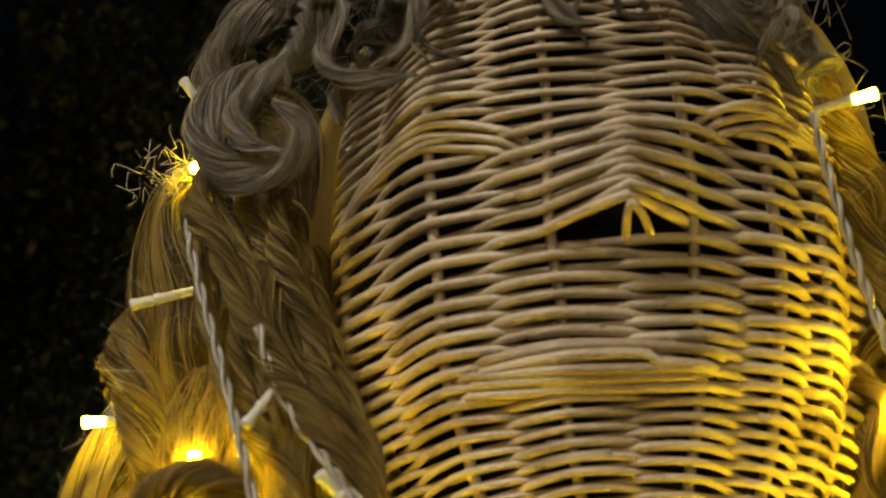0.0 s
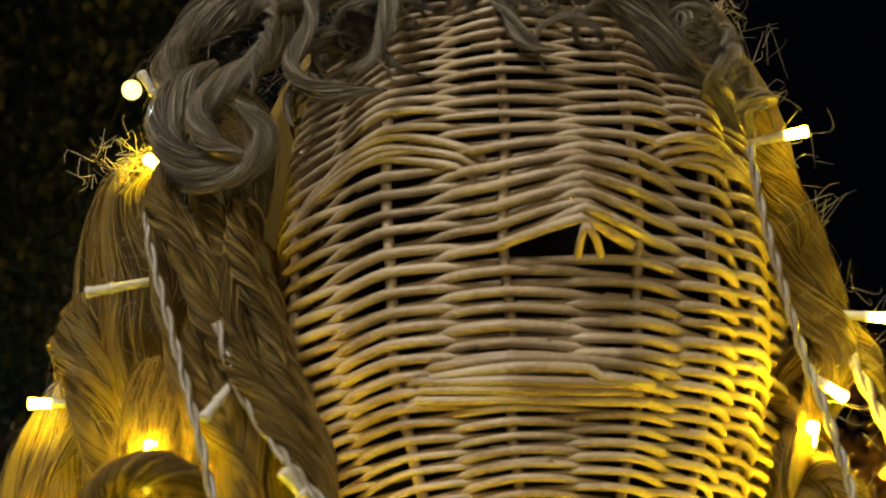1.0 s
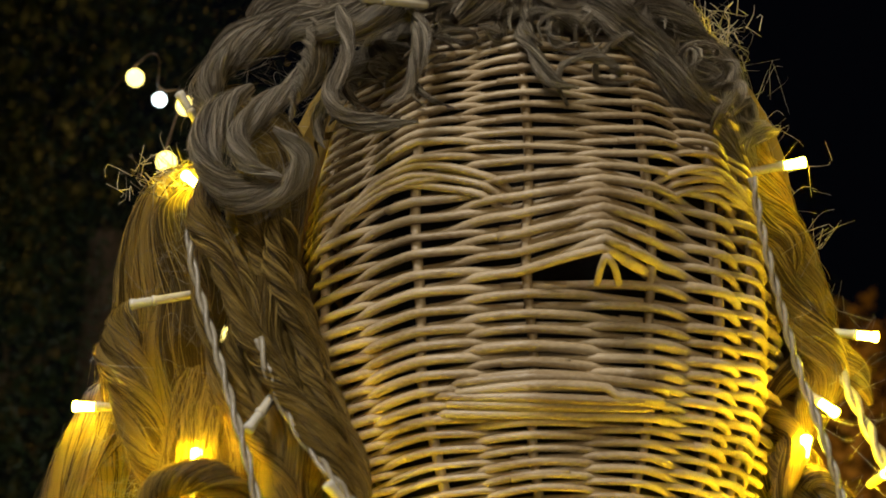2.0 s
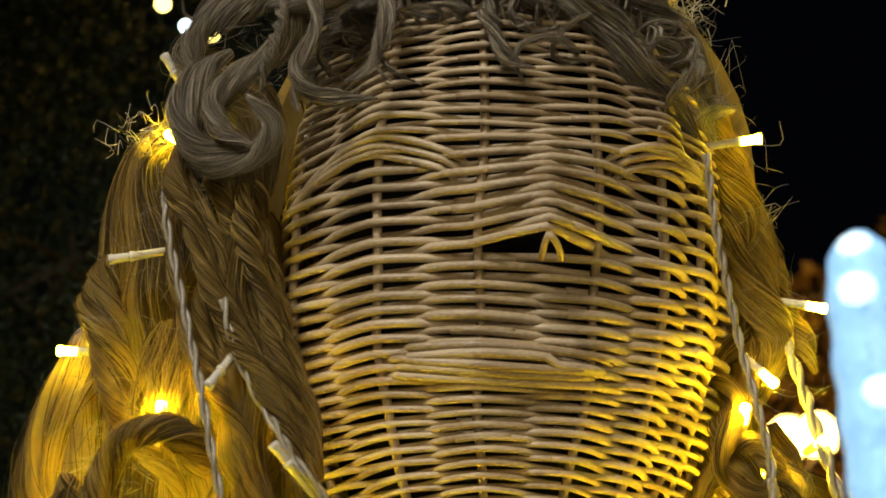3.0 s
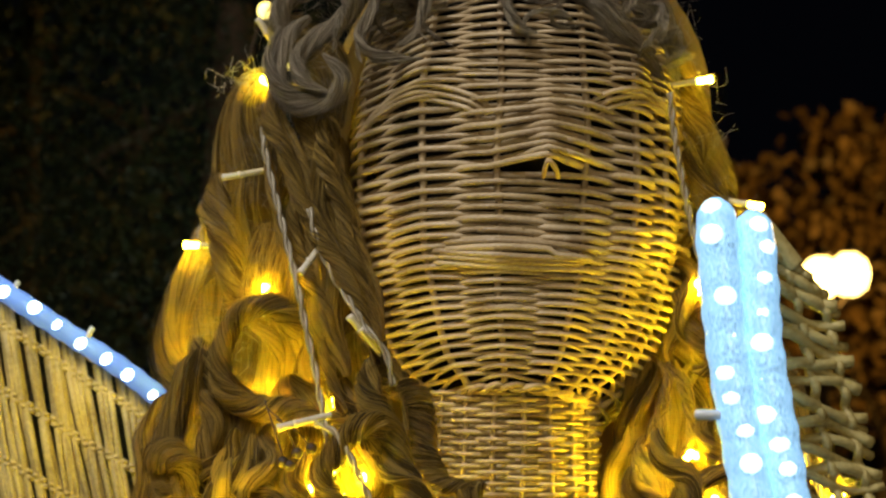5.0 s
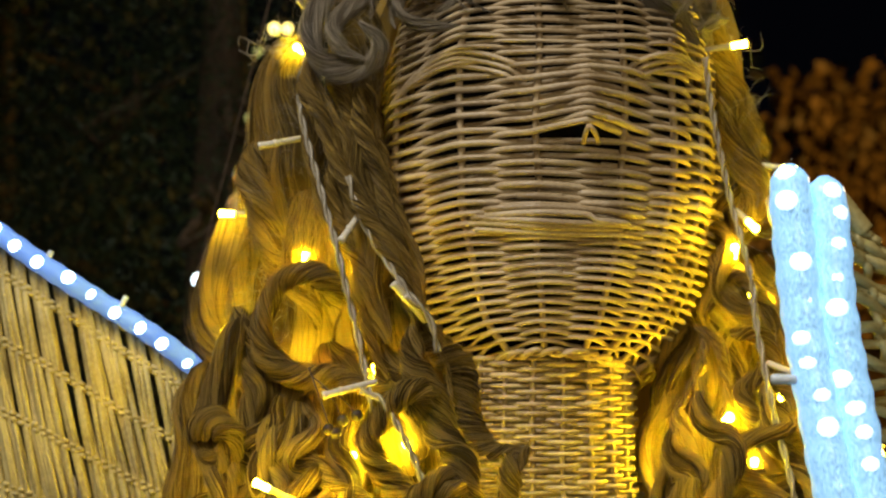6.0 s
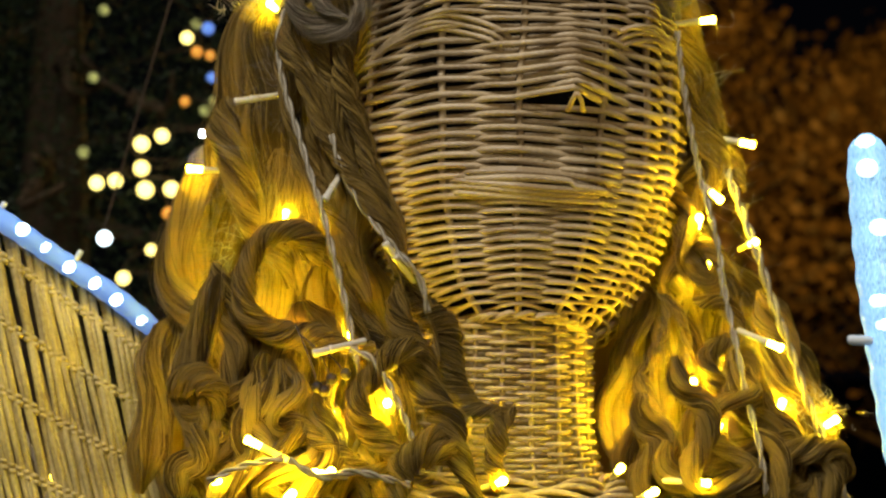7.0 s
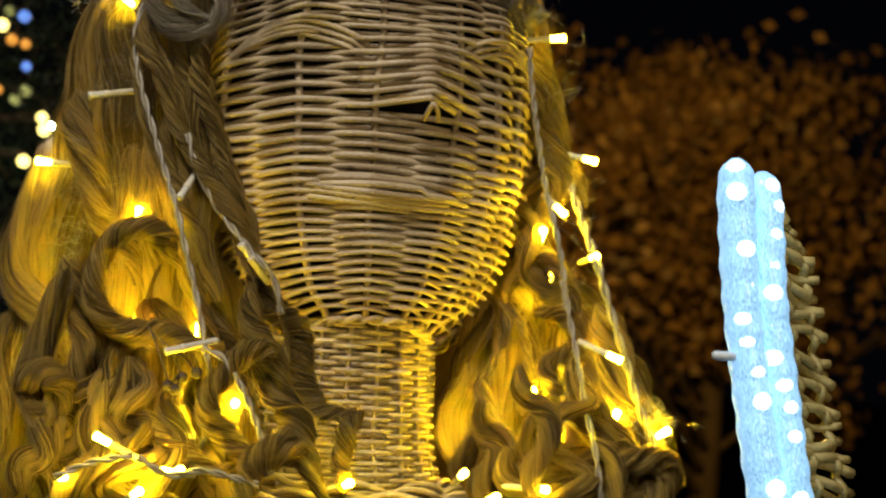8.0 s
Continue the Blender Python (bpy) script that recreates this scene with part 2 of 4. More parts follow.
def weave(shape, point, angles, z0, z1, pitch, girth, stake_radius, depth, per=10, k=6):
    """Single rods woven before one upright stake and behind the next, each row the other way about.
    pitch: (heights, rises from row to row); girth: a rod's radius as a share of the rise."""
    count = len(angles)
    for i in range(count):
        zz = np.linspace(z0 - 0.002, z1, 40)
        wob = 0.0012 * np.sin(zz * 70 + i * 2.1)
        shape.tube(point(angles[i] + wob * 8, zz), stake_radius * rng.uniform(0.9, 1.1), k, ref=(1, 0.3, 0))
    z, row = z0, 0
    while z < z1:
        rise = float(np.interp(z, *pitch))
        starts = sorted(rng.choice(count, 3, replace=False))
        for a, b in zip(starts, starts[1:] + [starts[0] + count]):
            u = np.linspace(a - 0.25, b + 0.3, max(4, int((b - a + 0.55) * per)))
            w = np.cos(np.pi * (u + row))
            w = np.sign(w) * np.abs(w) ** 0.8
            shift = rng.uniform(0, 50)
            lift = rise * 0.20 * np.array([noise.noise((x * 0.7 + shift, row * 3.1, 0.5)) for x in u]) + rng.normal(0, rise * 0.05)
            thick = rise * girth * rng.uniform(0.86, 1.12) * np.linspace(1.07, 0.90, len(u))
            shape.tube(point(at_stake(angles, u), z + lift, depth * w), thick, k, ref=(0, 0, 1))
        z, row = z + rise, row + 1


def figure():
    s = Shape()
    rises = ((1.615, 1.66, 1.70, 1.73, 1.785, 1.822, 1.93), (0.0030, 0.0034, 0.0038, 0.0044, 0.0043, 0.0030, 0.0027))
    weave(s, head_point, STAKES, 1.615, 1.925, rises, 0.485, 0.0022, 0.0034, per=11)
    weave(s, neck_point, np.radians(np.arange(-4, 356, 18.0)), 1.530, 1.634, ((1.5, 1.7), (0.0034, 0.0034)), 0.47, 0.0017, 0.0034)
    # long rods laid over the weave: brows, lips and the border of the jaw
    dive = np.minimum(1, 4 * np.sin(np.linspace(0, np.pi, 26)))
    for k in range(3):
        th = np.linspace(math.radians(-66 + 3 * k), math.radians(-9 + k), 26)
        arch = np.sin(np.linspace(0, np.pi, 26)) ** 0.6
        s.tube(head_point(th, 1.795 + 0.0036 * k + (0.016 - 0.001 * k) * arch, -0.004 + 0.0066 * dive), 0.0019, 6, ref=(0, 0, 1))
    for k in range(3):
        th = np.linspace(math.radians(26 - k), math.radians(70 - 2 * k), 26)
        arch = np.sin(np.linspace(0, np.pi, 26)) ** 0.6
        s.tube(head_point(th, 1.799 + 0.0036 * k + (0.013 - 0.001 * k) * arch, -0.004 + 0.0066 * dive), 0.0019, 6, ref=(0, 0, 1))
    for k in range(5):
        th = np.linspace(math.radians(-24 - 5 * rng.random()), math.radians(22 + 9 * rng.random()), 26)
        bow = np.linspace(-1, 1, 26)
        s.tube(head_point(th, 1.695 + 0.0043 * k + 0.0022 * bow**2 * (1 if k < 3 else -1) - 0.002 * bow + rng.normal(0, 0.0006), -0.002 + 0.0055 * dive), 0.0023 * (1 - 0.18 * bow**2), 6, ref=(0, 0, 1))
    for k in range(2):
        th = np.linspace(0, 2 * np.pi, 112, endpoint=False)
        s.tube(head_point(th, 1.6135 + 0.0012 * np.sin(th * 14 + k * np.pi), 0.001 + 0.0030 * np.cos(th * 14 + k * np.pi)), 0.0020, 6, closed=True, ref=(0, 0, 1))
    # two short stubs under the nose
    for dx in (-0.003, 0.006):
        s.tube(smooth_path([(NOSE_X, -0.134, 1.7665), (NOSE_X + dx * 0.6, -0.130, 1.7625), (NOSE_X + dx, -0.122, 1.7575)], 6), 0.0016, 6)
    # braided collar at the foot of the neck
    for k in range(9):
        th = np.linspace(0, 2 * np.pi, 160, endpoint=False)
        r = 0.070 + 0.0055 * k
        x = -0.004 + (r + 0.004 * np.sin(th * 9 + k * 2.0)) * np.sin(th) * (1 + 0.05 * k)
        y = -0.026 - (r + 0.004 * np.sin(th * 9 + k * 2.0)) * np.cos(th)
        z = 1.533 - 0.0028 * k + 0.003 * np.cos(th * 9 + k * 2.0)
        s.tube(np.stack([x, y, z], -1), 0.0021, 6, closed=True, ref=(0, 0, 1))
    weave(s, body_point, np.radians(np.arange(0, 360, 360 / 26)), 0.0, 1.515, ((0, 2), (0.0085, 0.0085)), 0.46, 0.004, 0.004, per=4, k=5)
    return s


statue = part("wicker_statue", figure(), WILLOW)
tagged(statue, "statue woven from pale peeled willow rods, with a plain head", "statue")

# black shell added to stand in for the shade inside the hollow head
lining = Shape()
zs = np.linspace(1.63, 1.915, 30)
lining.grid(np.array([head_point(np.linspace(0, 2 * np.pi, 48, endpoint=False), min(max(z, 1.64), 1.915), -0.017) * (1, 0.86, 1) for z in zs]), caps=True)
tagged(part("shade_shell", lining, SHADE_BLACK), "added black shell standing in for the shade inside the hollow wicker head", "lining")

# ---- the flax hair ----
wig = new("flax_wig")
wig.location = (0, 0.02, 1.6)
tagged(wig, "long wavy wig of golden flax fibre on the wicker head", "wig")
bpy.context.view_layer.update()


def lock(points, r, n=40, strands=56, twist=1.5, flat=0.75, taper=(0.35, 0.2), mat=FLAX, fuzz=0.16, name="lock", thick=0.00019, core=0.80, ply=None):
    """A lock: a few plies of fine fibres that wind about a smooth path, with some fibres that stray."""
    s = Shape()
    if mat is FLAX_PALE_LIT:
        core, strands, fuzz = core * 0.72, int(strands * 1.25), fuzz * 1.2
    p = smooth_path(points, n)
    u = np.linspace(0, 1, n)
    length = np.linalg.norm(np.diff(p, axis=0), axis=1).sum()
    for _ in range(2):
        p = p + r * 0.22 * np.sin(u * rng.uniform(6, 16) + rng.uniform(0, 6))[:, None] * rng.normal(0, 0.7, 3)
    prof = r * np.interp(u, (0, 0.12, 0.8, 1), (taper[0], 1, 0.95, taper[1]))
    prof = prof * (1 + 0.10 * np.sin(u * rng.uniform(5, 11) + rng.uniform(0, 6)))
    tan = np.gradient(p, axis=0)
    tan /= np.linalg.norm(tan, axis=1, keepdims=True) + 1e-12
    side = np.empty_like(p)
    q = np.cross(tan[0], (0.1, 1, 0.05))
    for i, g in enumerate(tan):
        q = q - g * (q @ g)
        q = q / (np.linalg.norm(q) + 1e-12)
        side[i] = q
    up = np.cross(side, tan)
    ply = ply or (2 if r < 0.0045 else 4 if r < 0.009 else 6)
    for i in range(ply):
        ph = rng.uniform(0, 6.28)
        turn = 6.28 * i / ply + (1.2 if r < 0.0085 else 0.7) * 2 * np.pi * twist * u + 0.5 * np.sin(u * rng.uniform(3, 7) + ph)
        off = (prof * 0.58 * rng.uniform(0.7, 1.2))[:, None] * (np.cos(turn)[:, None] * side + flat * np.sin(turn)[:, None] * up)
        pp = p + off
        rad = prof * rng.uniform(0.40, 0.62) * (1.15 if ply < 5 else 0.9)
        tw = ph + 2 * np.pi * twist * u
        lobes, depth = rng.integers(2, 5), rng.uniform(0.05, 0.16)
        k = 20 if n > 32 else 14
        ang = np.arange(k) * 2 * np.pi / k
        ribs = 1 + rng.normal(0, 0.09, k)[None] + 0.12 * rng.normal(0, 1, (n, k)).cumsum(0) / np.sqrt(n)
        rr = rad[:, None] * core * ribs * (1 + depth * np.cos(lobes * ang))[None]
        ca, sa = np.cos(ang[None] + tw[:, None]), np.sin(ang[None] + tw[:, None])
        uv = np.stack(np.broadcast_arrays(ang[None] / 6.28 * 200 * rad.mean() / 0.006, u[:, None] * length * 30 + ph * 9), -1)
        s.grid(pp[:, None] + (rr * ca)[..., None] * side[:, None] + (rr * sa * flat)[..., None] * up[:, None], caps=True, uv=uv)
        for j in range(int(strands * (4.2 if n > 32 else 2.6) / ply)):
            a0, rad0 = rng.uniform(0, 6.28), rng.uniform(0.86, 1.14)
            stray = rng.random() < fuzz
            lo, hi = (0, n) if not stray else sorted((int(rng.uniform(0, n * 0.6)), int(rng.uniform(n * 0.7, n))))
            if hi - lo < 6:
                continue
            uu, m = u[lo:hi], hi - lo
            drift = 0.4 * np.sin(uu * rng.uniform(3, 8) + rng.uniform(0, 6))
            w = a0 + tw[lo:hi] + drift
            reach = rad0 * (1 + depth * np.cos(lobes * (a0 + drift))) + 0.06 * np.sin(uu * rng.uniform(6, 16) + rng.uniform(0, 6))
            if stray:
                reach = reach + (rng.uniform(0.2, 1.2) if rng.random() < 0.8 else rng.uniform(1.2, 4.0)) * np.linspace(0, 1, m) ** 2
            out = np.cos(w)[:, None] * side[lo:hi] + (np.sin(w) * flat)[:, None] * up[lo:hi]
            path = pp[lo:hi] + (rad[lo:hi] * reach)[:, None] * out
            wide = np.cross(tan[lo:hi], out)
            wide /= np.linalg.norm(wide, axis=1, keepdims=True) + 1e-9
            wide = wide + 0.5 * out * rng.normal()
            half = (thick * rng.uniform(0.4, 1.5) * (0.55 if stray else 1.0) * np.linspace(1, 0.6, m))[:, None] * wide
            uv = np.stack(np.broadcast_arrays(np.array([0.0, 0.5])[None] + rng.uniform(0, 900), uu[:, None] * length * 30), -1)
            s.grid(np.stack([path - half, path + half], 1), close_v=False, uv=uv)
    return part(name, s, mat, wig)


def wave(a, b, amp, turns, n=14, phase=0.0, sag=(0, 0, 0)):
    """Control points of a lock that waves between two ends."""
    a, b = np.array(a, float), np.array(b, float)
    d = b - a
    e1 = np.cross(d, (0, 1, 0.2))
    e1 /= np.linalg.norm(e1)
    e2 = np.cross(d, e1)
    e2 /= np.linalg.norm(e2)
    t = np.linspace(0, 1, n)[:, None]
    env = np.minimum(1, 3 * t)
    return a + d * t + amp * env * (np.cos(2 * np.pi * turns * t + phase) * e1 + 0.7 * np.sin(2 * np.pi * turns * t + phase) * e2) + np.array(sag) * 4 * t * (1 - t)


# back of the head and the curtain of hair behind the neck
cap = Shape()
th = np.linspace(math.radians(82), math.radians(278), 40)
rows = []
for z in np.linspace(1.50, 1.95, 26):
    zz = min(z, 1.925)
    hp = head_point(th, np.clip(zz, 1.70, 1.925), 0.012 + 0.006 * np.sin(th * 17 + 8 * z))
    hp[:, 2] = z
    wide = np.clip((1.74 - z) / 0.24, 0, 1)
    hp[:, 0] *= 1 + 0.45 * wide
    hp[:, 1] = hp[:, 1] * (1 - 0.3 * wide) + 0.03 * wide
    rows.append(hp)
cap.grid(np.array(rows), close_v=False)
part("back_hair", cap, FLAX, wig)

# left side of the face, from the crown to the shoulder
lock([(-0.150, -0.020, 1.842), (-0.169, -0.030, 1.820), (-0.180, -0.030, 1.787), (-0.184, -0.030, 1.752), (-0.188, -0.030, 1.720)], 0.0130, fuzz=0.35, flat=0.6, strands=90, twist=0.3)
lock([(-0.155, -0.035, 1.828), (-0.160, -0.045, 1.794), (-0.158, -0.050, 1.757), (-0.153, -0.050, 1.722), (-0.149, -0.050, 1.690)], 0.016, fuzz=0.25, flat=0.4, strands=110, twist=0.1)
lock([(-0.178, -0.055, 1.767), (-0.183, -0.065, 1.739), (-0.178, -0.070, 1.715), (-0.165, -0.075, 1.692), (-0.147, -0.070, 1.672), (-0.143, -0.060, 1.649)], 0.010, strands=60, twist=2)
lock([(-0.187, 0.000, 1.745), (-0.195, -0.020, 1.726), (-0.207, -0.035, 1.698), (-0.214, -0.040, 1.669), (-0.211, -0.040, 1.645), (-0.192, -0.050, 1.621), (-0.181, -0.050, 1.600)], 0.0125, fuzz=0.25, strands=90, twist=0.6)
lock([(-0.130, -0.100, 1.667), (-0.127, -0.110, 1.678), (-0.139, -0.115, 1.683), (-0.156, -0.115, 1.675), (-0.167, -0.115, 1.656), (-0.166, -0.115, 1.637), (-0.149, -0.115, 1.621), (-0.125, -0.115, 1.617), (-0.091, -0.120, 1.614)], 0.0098, strands=80, twist=4, taper=(0.8, 0.4))
lock([(-0.145, -0.080, 1.823), (-0.147, -0.085, 1.794), (-0.134, -0.095, 1.769), (-0.124, -0.100, 1.744), (-0.110, -0.110, 1.720), (-0.095, -0.120, 1.696), (-0.080, -0.130, 1.669), (-0.075, -0.135, 1.647)], 0.0052, strands=70, twist=3)
lock([(-0.116, -0.085, 1.798), (-0.111, -0.090, 1.770), (-0.103, -0.095, 1.742), (-0.092, -0.105, 1.710), (-0.082, -0.115, 1.683), (-0.072, -0.130, 1.653)], 0.0050, strands=70, twist=3)
lock([(-0.134, -0.080, 1.792), (-0.129, -0.085, 1.763), (-0.130, -0.090, 1.735), (-0.123, -0.095, 1.708), (-0.110, -0.100, 1.681), (-0.106, -0.100, 1.648), (-0.092, -0.110, 1.618)], 0.0050, strands=56, twist=3)
lock([(-0.131, -0.075, 1.810), (-0.123, -0.080, 1.785), (-0.115, -0.085, 1.753), (-0.107, -0.090, 1.729), (-0.106, -0.095, 1.701)], 0.0046, strands=50, twist=3)
lock([(-0.126, -0.070, 1.864), (-0.140, -0.080, 1.849), (-0.146, -0.085, 1.827), (-0.134, -0.090, 1.809), (-0.110, -0.095, 1.806), (-0.102, -0.095, 1.822), (-0.116, -0.090, 1.837)], 0.0066, strands=90, twist=1, mat=FLAX_PALE_LIT, fuzz=0.4)
lock([(-0.090, -0.090, 1.881), (-0.103, -0.090, 1.860), (-0.120, -0.090, 1.846), (-0.130, -0.090, 1.833), (-0.125, -0.095, 1.819), (-0.111, -0.100, 1.812)], 0.0050, strands=70, twist=1, mat=FLAX_PALE_LIT, fuzz=0.4)
lock([(-0.106, -0.070, 1.893), (-0.127, -0.070, 1.886), (-0.145, -0.060, 1.877), (-0.148, -0.060, 1.856), (-0.136, -0.070, 1.843)], 0.0068, strands=80, twist=1, mat=FLAX_PALE_LIT, fuzz=0.4)
lock([(-0.085, -0.100, 1.889), (-0.083, -0.115, 1.861), (-0.088, -0.120, 1.841), (-0.079, -0.122, 1.828), (-0.052, -0.125, 1.827)], 0.0040, strands=44, twist=1, mat=FLAX_PALE_LIT, fuzz=0.3)
lock([(-0.093, -0.090, 1.899), (-0.101, -0.105, 1.860), (-0.108, -0.105, 1.835)], 0.0028, strands=30, twist=4, mat=FLAX_PALE_LIT, flat=0.9)
lock([(-0.055, -0.100, 1.892), (-0.050, -0.115, 1.868), (-0.056, -0.122, 1.844), (-0.067, -0.124, 1.835)], 0.0035, strands=36, twist=1, mat=FLAX_PALE_LIT, fuzz=0.3)
lock([(-0.000, -0.100, 1.893), (-0.005, -0.112, 1.869), (0.004, -0.118, 1.850), (0.017, -0.120, 1.845)], 0.0035, strands=36, twist=1, mat=FLAX_PALE_LIT, fuzz=0.4)
lock([(0.013, -0.100, 1.896), (0.034, -0.105, 1.885), (0.051, -0.100, 1.862), (0.075, -0.085, 1.841), (0.093, -0.070, 1.825)], 0.0075, strands=110, twist=0.3, mat=FLAX_PALE_LIT, fuzz=0.45, core=0.5, flat=0.4)
lock([(0.048, -0.080, 1.895), (0.073, -0.070, 1.883), (0.091, -0.060, 1.864), (0.098, -0.055, 1.840), (0.102, -0.050, 1.823)], 0.0085, strands=90, twist=0.4, mat=FLAX_PALE_LIT, fuzz=0.3, flat=0.5)
lock([(-0.143, -0.050, 1.887), (-0.112, -0.080, 1.890), (-0.082, -0.095, 1.883), (-0.055, -0.095, 1.897), (-0.034, -0.100, 1.893)], 0.0085, strands=70, twist=1.2, mat=FLAX_PALE_LIT, fuzz=0.3)
lock([(-0.129, -0.050, 1.902), (-0.098, -0.075, 1.906), (-0.069, -0.090, 1.895), (-0.042, -0.090, 1.904), (-0.011, -0.095, 1.897)], 0.0095, strands=70, twist=1.2, mat=FLAX_PALE_LIT, fuzz=0.3)
lock([(-0.034, -0.100, 1.885), (-0.007, -0.100, 1.900), (0.020, -0.100, 1.886), (0.044, -0.090, 1.899), (0.069, -0.080, 1.891), (0.087, -0.060, 1.889)], 0.0085, strands=70, twist=1.2, mat=FLAX_PALE_LIT, fuzz=0.35)
# right side
lock([(0.104, -0.030, 1.860), (0.109, -0.035, 1.830), (0.121, -0.035, 1.804), (0.127, -0.030, 1.780), (0.136, -0.030, 1.755)], 0.0075, strands=70, twist=1)
lock([(0.108, -0.040, 1.814), (0.115, -0.040, 1.789), (0.122, -0.040, 1.761), (0.129, -0.040, 1.732), (0.123, -0.040, 1.701)], 0.0085, strands=60, twist=1.5)
lock([(0.121, -0.020, 1.815), (0.128, -0.020, 1.786), (0.137, -0.020, 1.760), (0.148, -0.030, 1.733), (0.154, -0.030, 1.719)], 0.0070, strands=60, twist=1.5)
lock([(0.100, -0.020, 1.657), (0.089, -0.030, 1.635), (0.078, -0.030, 1.610), (0.071, -0.030, 1.578), (0.074, -0.030, 1.542)], 0.014, strands=100, twist=0.3, flat=0.5)
lock([(0.100, -0.030, 1.657), (0.103, -0.040, 1.628), (0.098, -0.040, 1.596), (0.091, -0.040, 1.564), (0.098, -0.040, 1.532)], 0.011, strands=80, twist=0.6, flat=0.5)
lock([(0.098, -0.050, 1.652), (0.108, -0.055, 1.635), (0.112, -0.055, 1.610), (0.104, -0.055, 1.585)], 0.0030, strands=30, twist=2)
lock([(0.093, -0.050, 1.654), (0.098, -0.055, 1.638), (0.089, -0.055, 1.613), (0.074, -0.055, 1.596)], 0.0028, strands=30, twist=2)
lock([(0.120, -0.040, 1.710), (0.109, -0.050, 1.688), (0.117, -0.055, 1.667), (0.130, -0.055, 1.663), (0.129, -0.050, 1.677)], 0.0075, strands=60, twist=1)
lock([(0.104, -0.050, 1.681), (0.120, -0.060, 1.684), (0.133, -0.065, 1.669), (0.136, -0.065, 1.649), (0.116, -0.060, 1.647)], 0.0055, strands=50, twist=1.5)
lock([(0.113, -0.060, 1.649), (0.131, -0.075, 1.645), (0.136, -0.080, 1.627), (0.120, -0.075, 1.613), (0.126, -0.080, 1.596), (0.143, -0.080, 1.593)], 0.0060, strands=50, twist=2)
lock([(0.116, -0.060, 1.614), (0.134, -0.075, 1.621), (0.147, -0.080, 1.607), (0.133, -0.080, 1.586), (0.120, -0.075, 1.572), (0.126, -0.080, 1.559)], 0.0065, strands=50, twist=2)
lock([(0.129, -0.080, 1.586), (0.151, -0.090, 1.580), (0.157, -0.095, 1.563), (0.141, -0.090, 1.559), (0.121, -0.085, 1.569)], 0.0065, strands=56, twist=2)
lock([(0.163, -0.040, 1.657), (0.171, -0.050, 1.628), (0.172, -0.060, 1.600), (0.180, -0.070, 1.576), (0.177, -0.080, 1.545)], 0.012, strands=80, twist=1)
lock([(0.181, -0.040, 1.621), (0.191, -0.050, 1.596), (0.197, -0.060, 1.572), (0.190, -0.070, 1.541)], 0.010, strands=80, twist=1, fuzz=0.3)
lock([(0.152, -0.100, 1.563), (0.170, -0.110, 1.560), (0.191, -0.110, 1.554), (0.183, -0.110, 1.534), (0.157, -0.110, 1.534)], 0.008, strands=60, twist=2)
lock([(0.100, -0.090, 1.552), (0.118, -0.100, 1.546), (0.133, -0.110, 1.537), (0.157, -0.110, 1.527)], 0.007, strands=60, twist=2)
# left, from the jaw down over the shoulder
lock([(-0.077, -0.120, 1.659), (-0.066, -0.125, 1.639), (-0.051, -0.130, 1.622), (-0.045, -0.135, 1.599), (-0.032, -0.140, 1.583), (-0.013, -0.145, 1.579)], 0.0080, strands=70, twist=4)
lock([(-0.081, -0.130, 1.651), (-0.074, -0.135, 1.625), (-0.064, -0.140, 1.609), (-0.063, -0.145, 1.587), (-0.048, -0.150, 1.568), (-0.035, -0.150, 1.542), (-0.029, -0.150, 1.524)], 0.0095, strands=70, twist=3)
lock([(-0.011, -0.145, 1.581), (-0.020, -0.150, 1.565), (-0.023, -0.150, 1.546), (-0.018, -0.150, 1.530)], 0.0055, strands=50, twist=2)
lock([(-0.074, -0.140, 1.596), (-0.069, -0.145, 1.607), (-0.081, -0.150, 1.612), (-0.093, -0.150, 1.603), (-0.100, -0.150, 1.583), (-0.091, -0.145, 1.564), (-0.074, -0.145, 1.552)], 0.0105, strands=90, twist=3, taper=(0.7, 0.6))
lock([(-0.045, -0.150, 1.549), (-0.058, -0.155, 1.558), (-0.071, -0.160, 1.552), (-0.077, -0.160, 1.537), (-0.080, -0.160, 1.521)], 0.0105, strands=80, twist=2)
lock([(-0.180, -0.100, 1.659), (-0.188, -0.110, 1.638), (-0.196, -0.110, 1.612), (-0.199, -0.115, 1.586), (-0.193, -0.120, 1.560), (-0.197, -0.120, 1.534)], 0.0090, strands=70, twist=0.8)
lock([(-0.185, -0.100, 1.659), (-0.177, -0.110, 1.632), (-0.171, -0.115, 1.609), (-0.177, -0.120, 1.586), (-0.188, -0.120, 1.573)], 0.0070, strands=60, twist=1)
lock([(-0.169, -0.090, 1.646), (-0.159, -0.100, 1.625), (-0.163, -0.110, 1.599), (-0.156, -0.115, 1.573), (-0.142, -0.120, 1.553)], 0.013, strands=80, twist=0.6, flat=0.5)
lock([(-0.208, -0.120, 1.586), (-0.194, -0.130, 1.592), (-0.182, -0.130, 1.583), (-0.190, -0.130, 1.570), (-0.204, -0.125, 1.573)], 0.0080, strands=70, twist=1.5)
lock([(-0.193, -0.120, 1.573), (-0.189, -0.130, 1.554), (-0.200, -0.130, 1.538), (-0.206, -0.130, 1.522)], 0.0095, strands=70, twist=0.8)
lock([(-0.132, -0.080, 1.640), (-0.124, -0.090, 1.612), (-0.124, -0.100, 1.579), (-0.110, -0.110, 1.550)], 0.016, strands=90, twist=0.3, flat=0.5)
